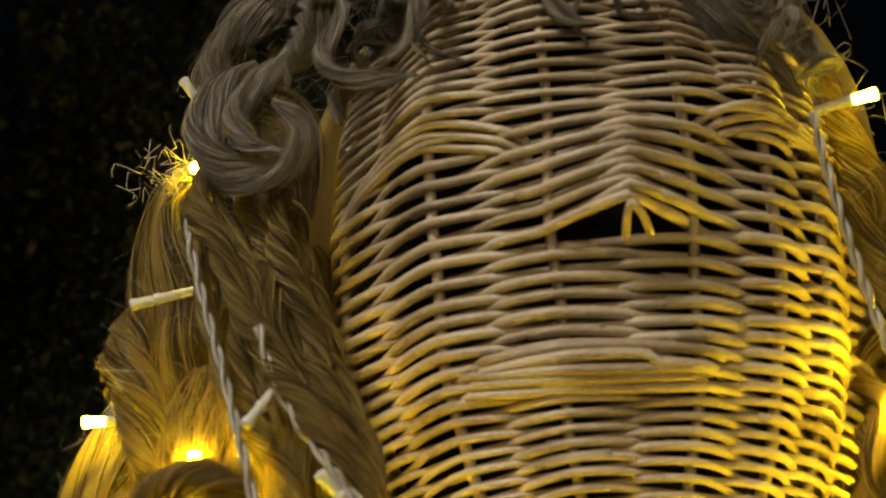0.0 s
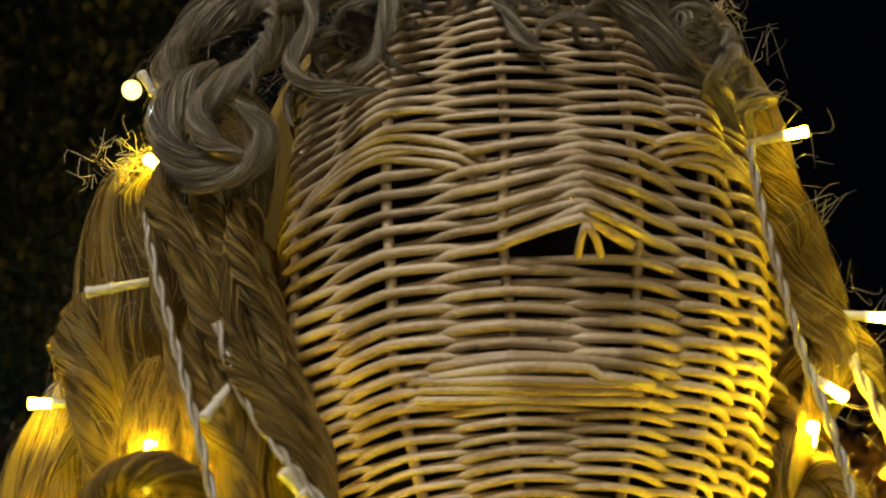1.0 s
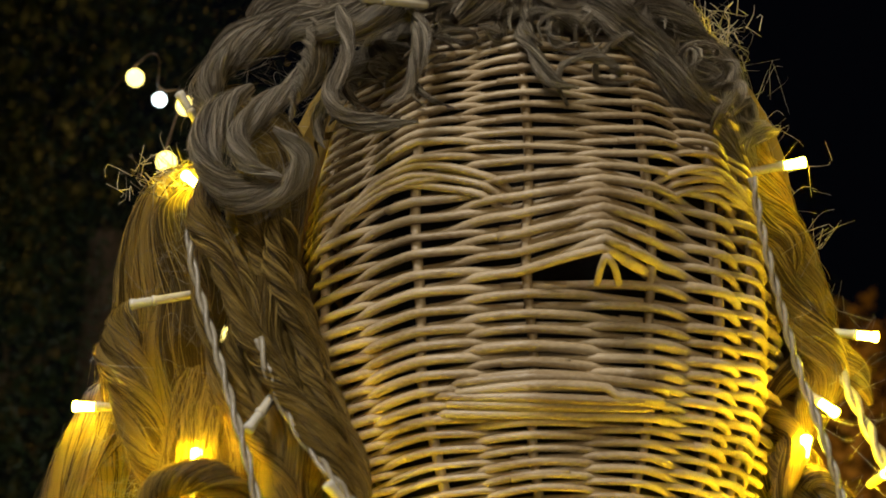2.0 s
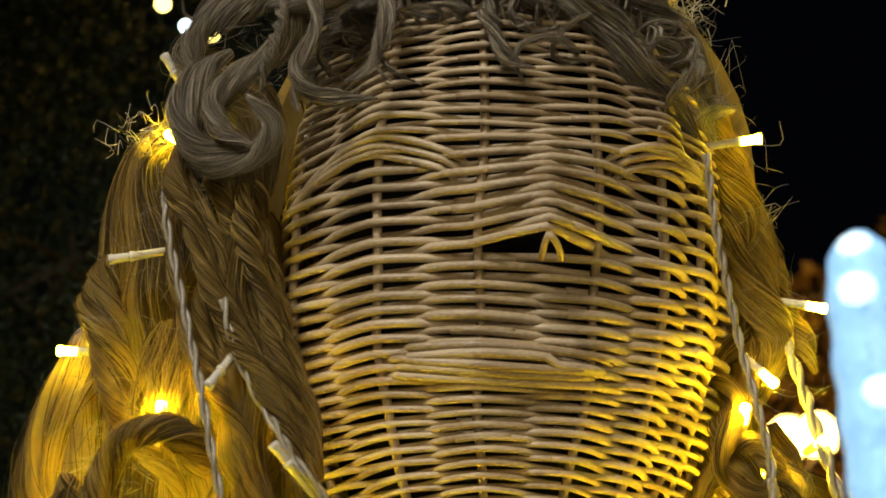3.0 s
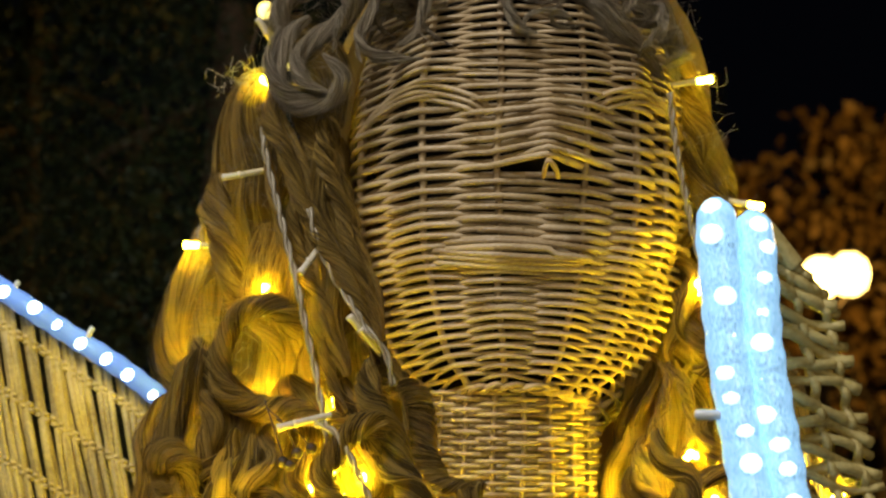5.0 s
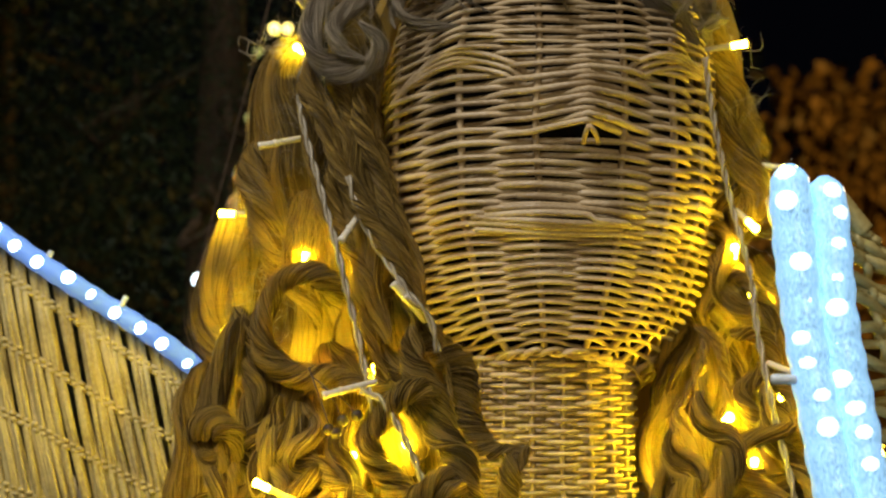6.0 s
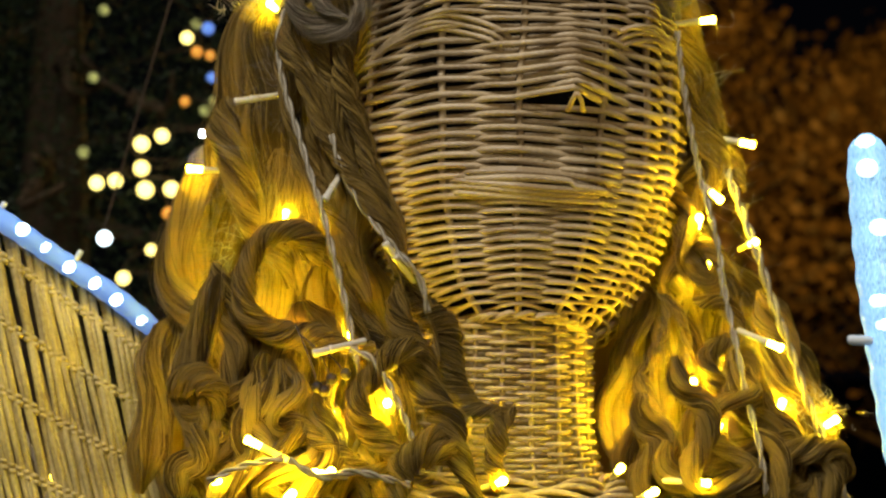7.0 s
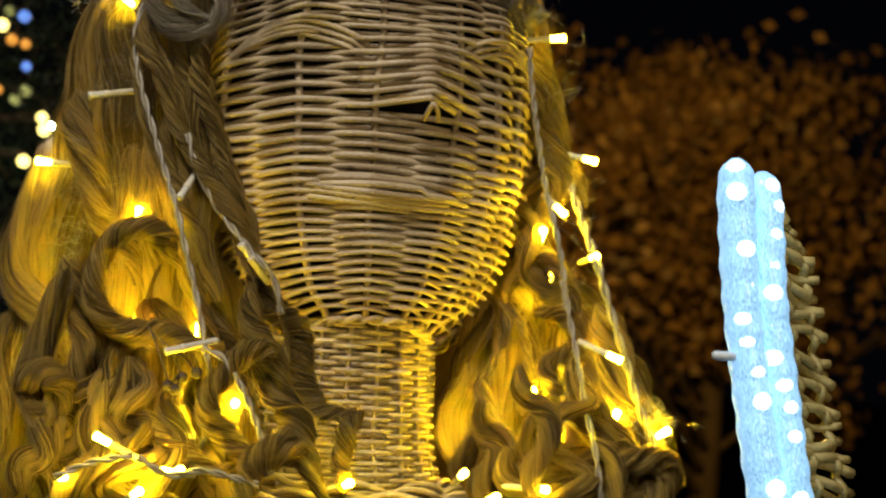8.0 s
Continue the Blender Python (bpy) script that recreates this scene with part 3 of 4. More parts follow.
lock([(-0.098, -0.090, 1.639), (-0.090, -0.100, 1.612), (-0.080, -0.110, 1.586), (-0.077, -0.120, 1.560)], 0.010, strands=70, twist=1)
lock([(-0.137, -0.110, 1.612), (-0.138, -0.115, 1.596), (-0.134, -0.120, 1.579), (-0.142, -0.120, 1.563)], 0.0065, strands=56, twist=1)
lock([(-0.212, -0.030, 1.633), (-0.221, -0.040, 1.605), (-0.221, -0.050, 1.577), (-0.225, -0.060, 1.546), (-0.228, -0.060, 1.522)], 0.013, strands=90, twist=0.5, flat=0.6)
lock([(-0.162, -0.120, 1.573), (-0.135, -0.130, 1.570), (-0.116, -0.140, 1.554), (-0.096, -0.140, 1.545), (-0.070, -0.140, 1.542)], 0.006, strands=50, twist=2)
lock([(-0.143, -0.075, 1.821), (-0.140, -0.080, 1.792), (-0.128, -0.090, 1.766), (-0.120, -0.095, 1.742), (-0.105, -0.105, 1.714), (-0.090, -0.120, 1.686), (-0.075, -0.130, 1.657), (-0.058, -0.135, 1.634), (-0.053, -0.140, 1.606)], 0.0042, strands=60, twist=3)
lock([(-0.125, -0.070, 1.808), (-0.119, -0.080, 1.778), (-0.097, -0.090, 1.736), (-0.089, -0.095, 1.715), (-0.076, -0.105, 1.687), (-0.072, -0.110, 1.661)], 0.0038, strands=60, twist=2)
lock([(-0.142, -0.060, 1.816), (-0.152, -0.070, 1.790), (-0.146, -0.080, 1.760), (-0.138, -0.085, 1.729), (-0.127, -0.090, 1.698), (-0.115, -0.095, 1.668)], 0.0038, strands=60, twist=2)
lock([(-0.115, -0.065, 1.808), (-0.108, -0.075, 1.782), (-0.100, -0.080, 1.754), (-0.090, -0.085, 1.722)], 0.0036, strands=50, twist=2)
# broad hanging hair behind the curls
lock([(-0.161, -0.020, 1.779), (-0.172, -0.010, 1.729), (-0.179, -0.005, 1.678), (-0.186, -0.005, 1.620), (-0.190, -0.010, 1.562), (-0.190, -0.020, 1.509)], 0.021, strands=120, twist=0.2, flat=0.35)
lock([(-0.149, -0.030, 1.749), (-0.149, -0.020, 1.692), (-0.152, -0.020, 1.641), (-0.159, -0.020, 1.584), (-0.161, -0.030, 1.510)], 0.021, strands=120, twist=0.2, flat=0.35)
lock([(-0.127, -0.030, 1.706), (-0.120, -0.030, 1.663), (-0.116, -0.030, 1.613), (-0.122, -0.040, 1.563), (-0.125, -0.050, 1.512)], 0.021, strands=120, twist=0.2, flat=0.35)
lock([(-0.098, -0.040, 1.669), (-0.087, -0.050, 1.627), (-0.080, -0.060, 1.585), (-0.080, -0.070, 1.547), (-0.083, -0.080, 1.507)], 0.017, strands=110, twist=0.2, flat=0.4)
lock([(-0.194, -0.010, 1.725), (-0.205, 0.000, 1.682), (-0.208, 0.000, 1.634), (-0.210, -0.010, 1.583), (-0.211, -0.020, 1.509)], 0.017, strands=110, twist=0.2, flat=0.4)
lock([(0.122, 0.010, 1.696), (0.133, 0.010, 1.651), (0.144, 0.010, 1.607), (0.149, 0.000, 1.559), (0.150, -0.010, 1.508)], 0.021, strands=120, twist=0.2, flat=0.35)
lock([(0.150, 0.020, 1.678), (0.169, 0.020, 1.637), (0.181, 0.010, 1.592), (0.186, 0.000, 1.544), (0.187, -0.010, 1.501)], 0.019, strands=110, twist=0.2, flat=0.35)


# hair that fills the hollow of the large side curl
lock([(-0.150, -0.045, 1.868), (-0.134, -0.055, 1.850), (-0.122, -0.060, 1.832), (-0.118, -0.062, 1.805), (-0.120, -0.062, 1.780)], 0.0170, strands=90, twist=0.4, flat=0.5)
# extra thick locks, added between cheek and bulbs to block their light
lock([(-0.118, -0.070, 1.790), (-0.116, -0.082, 1.755), (-0.113, -0.090, 1.715), (-0.106, -0.096, 1.680), (-0.098, -0.100, 1.640)], 0.0125, strands=70, twist=0.4, flat=0.9)
lock([(-0.124, -0.040, 1.800), (-0.124, -0.050, 1.750), (-0.120, -0.060, 1.700), (-0.112, -0.070, 1.650)], 0.0150, strands=70, twist=0.4, flat=0.9)
# thin wisps drawn over the light in the side hair
for i in range(5):
    dx = 0.006 * (i - 2)
    lock([(-0.143 + dx * 0.7, -0.075, 1.689 + 0.045), (-0.143 + dx, -0.096, 1.689 + 0.02), (-0.143 + dx * 1.2, -0.106, 1.689), (-0.143 + dx * 1.3, -0.098, 1.689 - 0.02)], 0.0036, strands=22, n=24, twist=0.4, flat=0.4, core=0.12, fuzz=0.5, thick=0.00013, ply=2)


# random filling curls, in the shade of the named locks
for i in range(46):
    side = -1 if i % 2 else 1
    z0, y0 = rng.uniform(1.62, 1.82), rng.uniform(-0.03, 0.05)
    x0 = side * rng.uniform(0.085, 0.15 - 0.35 * max(0, z0 - 1.70))
    a = (x0, y0, z0)
    b = (x0 + side * rng.uniform(-0.01, 0.035), y0 - rng.uniform(-0.01, 0.07), z0 - rng.uniform(0.12, 0.22))
    lock(wave(a, b, rng.uniform(0.006, 0.013), rng.uniform(1.2, 2.6), phase=rng.uniform(0, 6)), rng.uniform(0.006, 0.011), strands=36, n=30)
for i in range(34):
    side = -1 if i % 2 else 1
    a = (side * rng.uniform(0.075, 0.16), rng.uniform(-0.13, -0.03), rng.uniform(1.56, 1.63))
    b = (a[0] + side * rng.uniform(-0.02, 0.05), a[1] - rng.uniform(-0.02, 0.05), a[2] - rng.uniform(0.08, 0.16))
    lock(wave(a, b, rng.uniform(0.008, 0.016), rng.uniform(1.0, 2.4), phase=rng.uniform(0, 6)), rng.uniform(0.006, 0.010), strands=36, n=30)
# crown: short tangled curls over the hairline
for i in range(40):
    th0 = rng.uniform(-1.5, 1.5)
    z0 = rng.uniform(1.893, 1.93)
    a = head_point(th0 * 0.9, z0, 0.008)
    b = head_point(th0 + rng.uniform(-0.25, 0.25), z0 - rng.uniform(0.015, 0.045), 0.010)
    lock(wave(a, b, rng.uniform(0.004, 0.010), rng.uniform(0.8, 1.8), phase=rng.uniform(0, 6)), rng.uniform(0.0026, 0.0052), strands=40, n=26, fuzz=0.55, mat=FLAX_PALE_LIT)

for i in range(46):
    th0 = rng.uniform(-1.45, 1.45)
    z0 = rng.uniform(1.880, 1.925)
    a = head_point(th0 * 0.95, z0, 0.012)
    b = head_point(th0 + rng.uniform(-0.3, 0.3), z0 - rng.uniform(0.02, 0.055), 0.012)
    lock(wave(a, b, rng.uniform(0.004, 0.012), rng.uniform(0.8, 2.2), phase=rng.uniform(0, 6)), rng.uniform(0.0012, 0.0026), strands=22, n=24, fuzz=0.6, mat=FLAX_PALE_LIT, name="curl")

# single fibres that stand off the outline
stray = Shape()
for i in range(1100):
    side = -1 if i % 4 else 1
    z = rng.uniform(1.55, 1.93)
    wide = np.interp(z, (1.5, 1.6, 1.72, 1.80, 1.86, 1.93), (0.20, 0.20, 0.19, 0.16, 0.13, 0.06) if side < 0 else (0.17, 0.165, 0.15, 0.13, 0.11, 0.05))
    a = np.array([side * wide * rng.uniform(0.75, 1.0), rng.uniform(-0.09, -0.01), z])
    d = np.array([side * rng.uniform(0.1, 1), rng.uniform(-0.6, 0.3), rng.uniform(-0.5, 0.8)])
    d *= rng.uniform(0.004, 0.018) / np.linalg.norm(d)
    e = rng.normal(0, 0.006, 3)
    stray.tube(smooth_path([a, a + d * 0.6 + e, a + d + e * rng.uniform(-1, 2)], 8), 0.00010 * np.linspace(1.2, 0.5, 8), 3)
for i in range(200):
    th0 = rng.uniform(-1.3, 1.3)
    a = head_point(th0, rng.uniform(1.875, 1.925), 0.014)
    d = np.array([rng.normal(0, 1), -abs(rng.normal(0, 0.5)), rng.normal(0, 1)])
    d *= rng.uniform(0.01, 0.035) / np.linalg.norm(d)
    e = rng.normal(0, 0.007, 3)
    stray.tube(smooth_path([a, a + d * 0.6 + e, a + d + e * rng.uniform(-1, 2)], 8), 0.00010 * np.linspace(1.2, 0.5, 8), 3)
for c, many in (((0.079, -0.055, 1.891), 240), ((-0.166, -0.035, 1.827), 130), ((0.186, -0.070, 1.581), 120)):
    for i in range(many):
        a = np.array(c) + rng.normal(0, 1, 3) * (0.011, 0.008, 0.006)
        d = rng.normal(0, 1, 3) + (0, -0.3, 0.7)
        d *= rng.uniform(0.004, 0.013) / np.linalg.norm(d)
        e = rng.normal(0, 0.003, 3)
        stray.tube(smooth_path([a, a + d * 0.6 + e, a + d], 6), 0.00022 * np.linspace(1.2, 0.6, 6), 3)
tagged(part("stray_fibre", stray, FLAX_PALE_LIT, wig), kind="stuff")

# ---- string lights ----
def bulb(parent, at, way, lit=True, length=0.030, cool=False, hot=False):
    """A small LED in its socket: at is the tip, way points out of the socket."""
    way = Vector(way).normalized()
    m = Matrix.Translation(Vector(at)) @ way.to_track_quat("Z", "Y").to_matrix().to_4x4()
    sock = Shape()
    sock.lathe(m, [(0.0012, -length), (0.0019, -length + 0.001), (0.0021, -0.0120), (0.0025, -0.0115), (0.0025, -0.0100), (0.0021, -0.0095)], 12)
    ob = part("led_bulb", sock, PLASTIC, parent)
    tip = Shape()
    tip.lathe(m, [(0.0019, -0.0096), (0.0021, -0.0085), (0.0022, -0.0030), (0.0026, -0.0015), (0.0024, 0.0), (0.0013, 0.0004)], 12)
    part("led_tip", tip, LED_COOL if cool else LED_HOT if hot else LED if lit else LED_OFF, ob, "glowing cool white tip" if cool else "glowing warm white tip" if lit else "unlit clear tip")
    return ob


def cable(parent, points, r=0.0012, turns=6, n=None):
    """Two thin wires twisted round each other."""
    s = Shape()
    n = n or max(60, int(turns * 14))
    p = smooth_path(points, n)
    tan = np.gradient(p, axis=0)
    tan /= np.linalg.norm(tan, axis=1, keepdims=True)
    e1 = np.cross(tan, (0, 1, 0.01))
    e1 /= np.linalg.norm(e1, axis=1, keepdims=True)
    e2 = np.cross(tan, e1)
    w = np.linspace(0, 2 * np.pi * turns, n)[:, None]
    for k in (0, np.pi):
        s.tube(p + r * 0.95 * (np.cos(w + k) * e1 + np.sin(w + k) * e2), r, 6)
    return part("cable", s, CABLE, parent)


def string(label, at):
    ob = new("string_light")
    ob.location = at
    bpy.context.view_layer.update()
    return tagged(ob, label, "string light", "strings of small lights")


left_string = string("warm white string light woven through the hair", (-0.148, -0.080, 1.768))
bulb(left_string, (-0.178, -0.075, 1.762), (-0.9, -0.2, -0.2), lit=False, length=0.034)
bulb(left_string, (-0.207, -0.045, 1.723), (-1, -0.1, 0.02), length=0.026)
bulb(left_string, (-0.162, -0.055, 1.867), (-0.5, -0.1, 0.8), lit=False)
bulb(left_string, (-0.159, -0.050, 1.829), (-0.4, -0.8, 0.2))
bulb(left_string, (-0.201, -0.010, 1.750), (-0.9, -0.4, 0.1), cool=True, length=0.02)
bulb(left_string, (-0.195, -0.100, 1.549), (0.2, -0.7, 0.4), hot=True)
bulb(left_string, (-0.093, -0.120, 1.570), (0.2, -0.6, 0.5), hot=True)
bulb(left_string, (-0.154, -0.120, 1.544), (0.0, -0.8, 0.4), hot=True)
bulb(left_string, (-0.088, -0.152, 1.673), (-0.6, -0.3, 0.7), lit=False, length=0.03)
bulb(left_string, (-0.122, -0.115, 1.700), (-0.4, -0.5, -0.7), lit=False, length=0.03)
bulb(left_string, (-0.139, -0.050, 1.630), (0, -1, 0.3), length=0.02, hot=True)
bulb(left_string, (-0.188, -0.050, 1.638), (-0.2, -0.7, -0.6), hot=True)
bulb(left_string, (-0.127, -0.155, 1.609), (-0.9, -0.2, -0.25), lit=False, length=0.032)
bulb(left_string, (-0.163, -0.170, 1.561), (-0.8, -0.3, 0.4), length=0.032)
bulb(left_string, (-0.125, -0.170, 1.543), (-0.6, -0.7, 0.1), hot=True)
bulb(left_string, (-0.115, -0.170, 1.544), (0.1, -0.9, 0.1), hot=True)
bulb(left_string, (-0.181, -0.160, 1.537), (-0.6, -0.7, 0.1))
bulb(left_string, (-0.017, -0.158, 1.540), (0.3, -0.7, 0.2), hot=True)
bulb(left_string, (-0.052, -0.130, 1.562), (0.0, -0.8, 0.4))
bulb(left_string, (-0.103, -0.125, 1.581), (-0.3, -0.8, -0.3))
bulb(left_string, (-0.144, -0.104, 1.694), (0.1, -0.3, 1), length=0.02, hot=True)
bulb(left_string, (-0.134, -0.085, 1.628), (0.1, -0.5, 0.8), length=0.02, hot=True)
bulb(left_string, (-0.103, -0.085, 1.627), (0, -0.5, 0.8), length=0.02, hot=True)
bulb(left_string, (-0.179, -0.09, 1.634), (0, -0.5, 0.8), length=0.02, hot=True)
bulb(left_string, (-0.082, -0.12, 1.582), (0, -0.8, 0.5), length=0.02, hot=True)
bulb(left_string, (-0.114, -0.11, 1.574), (0, -0.8, 0.5), length=0.02, hot=True)
bulb(left_string, (-0.136, -0.16, 1.531), (0.3, -0.8, 0.3), length=0.02, hot=True)
cable(left_string, [(-0.146, -0.060, 1.831), (-0.152, -0.075, 1.806), (-0.151, -0.085, 1.784), (-0.147, -0.088, 1.767), (-0.141, -0.095, 1.748), (-0.132, -0.105, 1.720), (-0.123, -0.118, 1.692), (-0.116, -0.125, 1.666), (-0.109, -0.130, 1.640), (-0.104, -0.135, 1.618), (-0.099, -0.140, 1.596)], turns=8)
cable(left_string, [(-0.119, -0.105, 1.740), (-0.113, -0.110, 1.720), (-0.102, -0.118, 1.699), (-0.090, -0.130, 1.682), (-0.077, -0.150, 1.665), (-0.067, -0.150, 1.653), (-0.062, -0.150, 1.634)], turns=4)
cable(left_string, [(-0.106, -0.152, 1.612), (-0.093, -0.155, 1.606), (-0.081, -0.160, 1.587), (-0.071, -0.160, 1.565), (-0.064, -0.160, 1.543)], turns=4)
cable(left_string, [(-0.139, -0.172, 1.550), (-0.121, -0.172, 1.541), (-0.102, -0.170, 1.544), (-0.071, -0.165, 1.537)], turns=3)
cable(left_string, [(-0.183, -0.165, 1.537), (-0.164, -0.168, 1.546), (-0.142, -0.172, 1.551)], turns=2)

right_string = string("warm white string light hanging beside the face", (0.101, -0.060, 1.824))
bulb(right_string, (0.124, -0.062, 1.828), (1, -0.2, 0.12), length=0.030)
bulb(right_string, (0.158, -0.035, 1.752), (1, -0.3, -0.2), length=0.024)
bulb(right_string, (0.129, -0.065, 1.712), (0.5, -0.6, -0.6), length=0.022)
bulb(right_string, (0.149, -0.075, 1.686), (0.1, -1, 0.1))
bulb(right_string, (0.154, -0.120, 1.619), (0.8, -0.4, -0.35), length=0.030)
bulb(right_string, (0.052, -0.148, 1.548), (0.0, -1, 0.3))
bulb(right_string, (0.107, -0.135, 1.539), (0.8, -0.6, 0))
bulb(right_string, (0.072, -0.150, 1.535), (0.3, -0.8, 0.3))
bulb(right_string, (0.135, -0.030, 1.671), (0.4, -0.6, -0.3), hot=True)
bulb(right_string, (0.193, -0.040, 1.588), (0.4, -0.6, -0.3), hot=True)
bulb(right_string, (0.118, -0.020, 1.596), (0.0, -0.9, 0.3))
bulb(right_string, (0.118, -0.020, 1.705), (0.0, -0.9, 0.3), length=0.02, hot=True)
bulb(right_string, (0.171, -0.050, 1.571), (0.0, -0.9, 0.3), hot=True)
bulb(right_string, (0.082, -0.050, 1.571), (0.0, -0.7, 0.5), hot=True)
bulb(right_string, (0.147, -0.045, 1.614), (0.0, -0.7, 0.5), hot=True)
bulb(right_string, (0.125, -0.050, 1.568), (0.0, -0.9, 0.3), hot=True)
bulb(right_string, (0.116, -0.062, 1.702), (0, -0.6, 0.6), length=0.02, hot=True)
bulb(right_string, (0.111, -0.075, 1.598), (0.2, -0.8, 0.3), length=0.02, hot=True)
bulb(right_string, (0.124, -0.088, 1.572), (0, -0.7, 0.6), length=0.02, hot=True)
bulb(right_string, (0.199, -0.085, 1.577), (0.4, -0.6, 0.4), length=0.02, hot=True)
bulb(right_string, (0.166, -0.08, 1.587), (0, -0.7, 0.6), length=0.02, hot=True)
cable(right_string, [(0.097, -0.075, 1.817), (0.100, -0.075, 1.791), (0.105, -0.075, 1.763), (0.112, -0.075, 1.729), (0.118, -0.080, 1.704), (0.124, -0.085, 1.674), (0.125, -0.090, 1.650)], turns=7)
cable(right_string, [(0.124, -0.085, 1.668), (0.126, -0.100, 1.641), (0.130, -0.110, 1.613), (0.135, -0.110, 1.590), (0.141, -0.115, 1.564), (0.144, -0.120, 1.541), (0.148, -0.120, 1.518)], turns=5)
cable(right_string, [(0.138, -0.040, 1.736), (0.144, -0.055, 1.709), (0.150, -0.075, 1.679), (0.159, -0.080, 1.648), (0.171, -0.080, 1.617), (0.178, -0.080, 1.597), (0.188, -0.080, 1.573), (0.198, -0.080, 1.549), (0.208, -0.080, 1.525)], r=0.0017, turns=7)

crown_string = string("warm white string light laid over the crown", (0.052, -0.060, 1.908))
bulb(crown_string, (0.051, -0.085, 1.901), (0.1, -0.9, 0.3))
bulb(crown_string, (0.075, -0.060, 1.893), (0.6, -0.2, 0.5))
bulb(crown_string, (-0.076, -0.115, 1.888), (-1, -0.2, 0.05), lit=False)
cable(crown_string, [(-0.074, -0.110, 1.888), (-0.047, -0.115, 1.895), (-0.020, -0.115, 1.899), (0.013, -0.110, 1.899), (0.051, -0.080, 1.900), (0.081, -0.050, 1.886)], turns=6)

# a sprig of dark berries caught in the hair
sprig = new("berry_sprig")
sprig.location = (-0.117, -0.150, 1.596)
bpy.context.view_layer.update()
tagged(sprig, "sprig of small black dried berries caught in the hair", "sprig")
stem = Shape()
for path in ([(-0.137, -0.140, 1.625), (-0.130, -0.148, 1.609), (-0.124, -0.150, 1.593)], [(-0.135, -0.140, 1.620), (-0.124, -0.148, 1.611), (-0.117, -0.150, 1.597)], [(-0.129, -0.145, 1.614), (-0.116, -0.148, 1.607), (-0.109, -0.150, 1.599)]):
    stem.tube(smooth_path(path, 12), 0.0005, 5)
part("stem", stem, TWIG, sprig)
for c in [(-0.124, -0.150, 1.590), (-0.120, -0.150, 1.588), (-0.116, -0.150, 1.595), (-0.108, -0.150, 1.598)]:
    b = Shape()
    b.lathe(Matrix.Translation(c), [(0.0034 * math.sin(a), -0.0034 * math.cos(a)) for a in np.linspace(0.2, 2.95, 8)], 10)
    part("berry", b, BERRY, sprig)

wing_string = string("warm white string light hung across the wing", (-0.327, -0.010, 1.595))
bulb(wing_string, (-0.336, 0.030, 1.595), (0.6, -0.7, 0.2))
bulb(wing_string, (-0.291, 0.030, 1.525), (0.3, -0.8, 0.3))
cable(wing_string, [(-0.338, 0.000, 1.593), (-0.318, -0.010, 1.579), (-0.305, -0.020, 1.555), (-0.292, -0.020, 1.526), (-0.286, -0.020, 1.498)], turns=5)


# ---- wings edged with rope light ----
def rope_light(name_label, strands, r, led_gap, parent_at, clips=(), tube=ROPE, led=ROPE_LED, bead=0.56):
    """A clear tube with small lights inside it, held by clips."""
    ob = new("rope_light")
    ob.location = parent_at
    bpy.context.view_layer.update()
    tagged(ob, name_label, "rope light", "rope lights on the wings")
    for pts in strands:
        p = smooth_path(pts, 90)
        s = Shape()
        girth = r * (1 + 0.05 * np.sin(np.arange(90) * 1.3))
        girth[:4] *= (0.25, 0.66, 0.88, 0.97)
        girth[-4:] *= (0.97, 0.88, 0.66, 0.25)
        s.tube(p, girth, 14)
        part("tube", s, tube, ob)
        length = np.linalg.norm(np.diff(p, axis=0), axis=1).sum()
        for d in np.arange(led_gap / 2, length, led_gap):
            i = int(d / length * 89)
            c = p[i] + np.array((0, -r * 0.56, r * 0.1)) + rng.normal(0, r * 0.14, 3)
            l = Shape()
            l.lathe(Matrix.Translation(c), [(r * bead * math.sin(a), -r * bead * 0.9 * math.cos(a)) for a in np.linspace(0.2, 2.95, 7)], 10)
            part("led", l, led, ob)
    for c, way in clips:
        s = Shape()
        m = Matrix.Translation(c) @ Vector(way).to_track_quat("Z", "Y").to_matrix().to_4x4()
        s.lathe(m, [(0.0018, -0.006), (0.0021, 0.0), (0.0021, 0.005), (0.0015, 0.006)], 8)
        part("clip", s, CLIP, ob)
    return ob


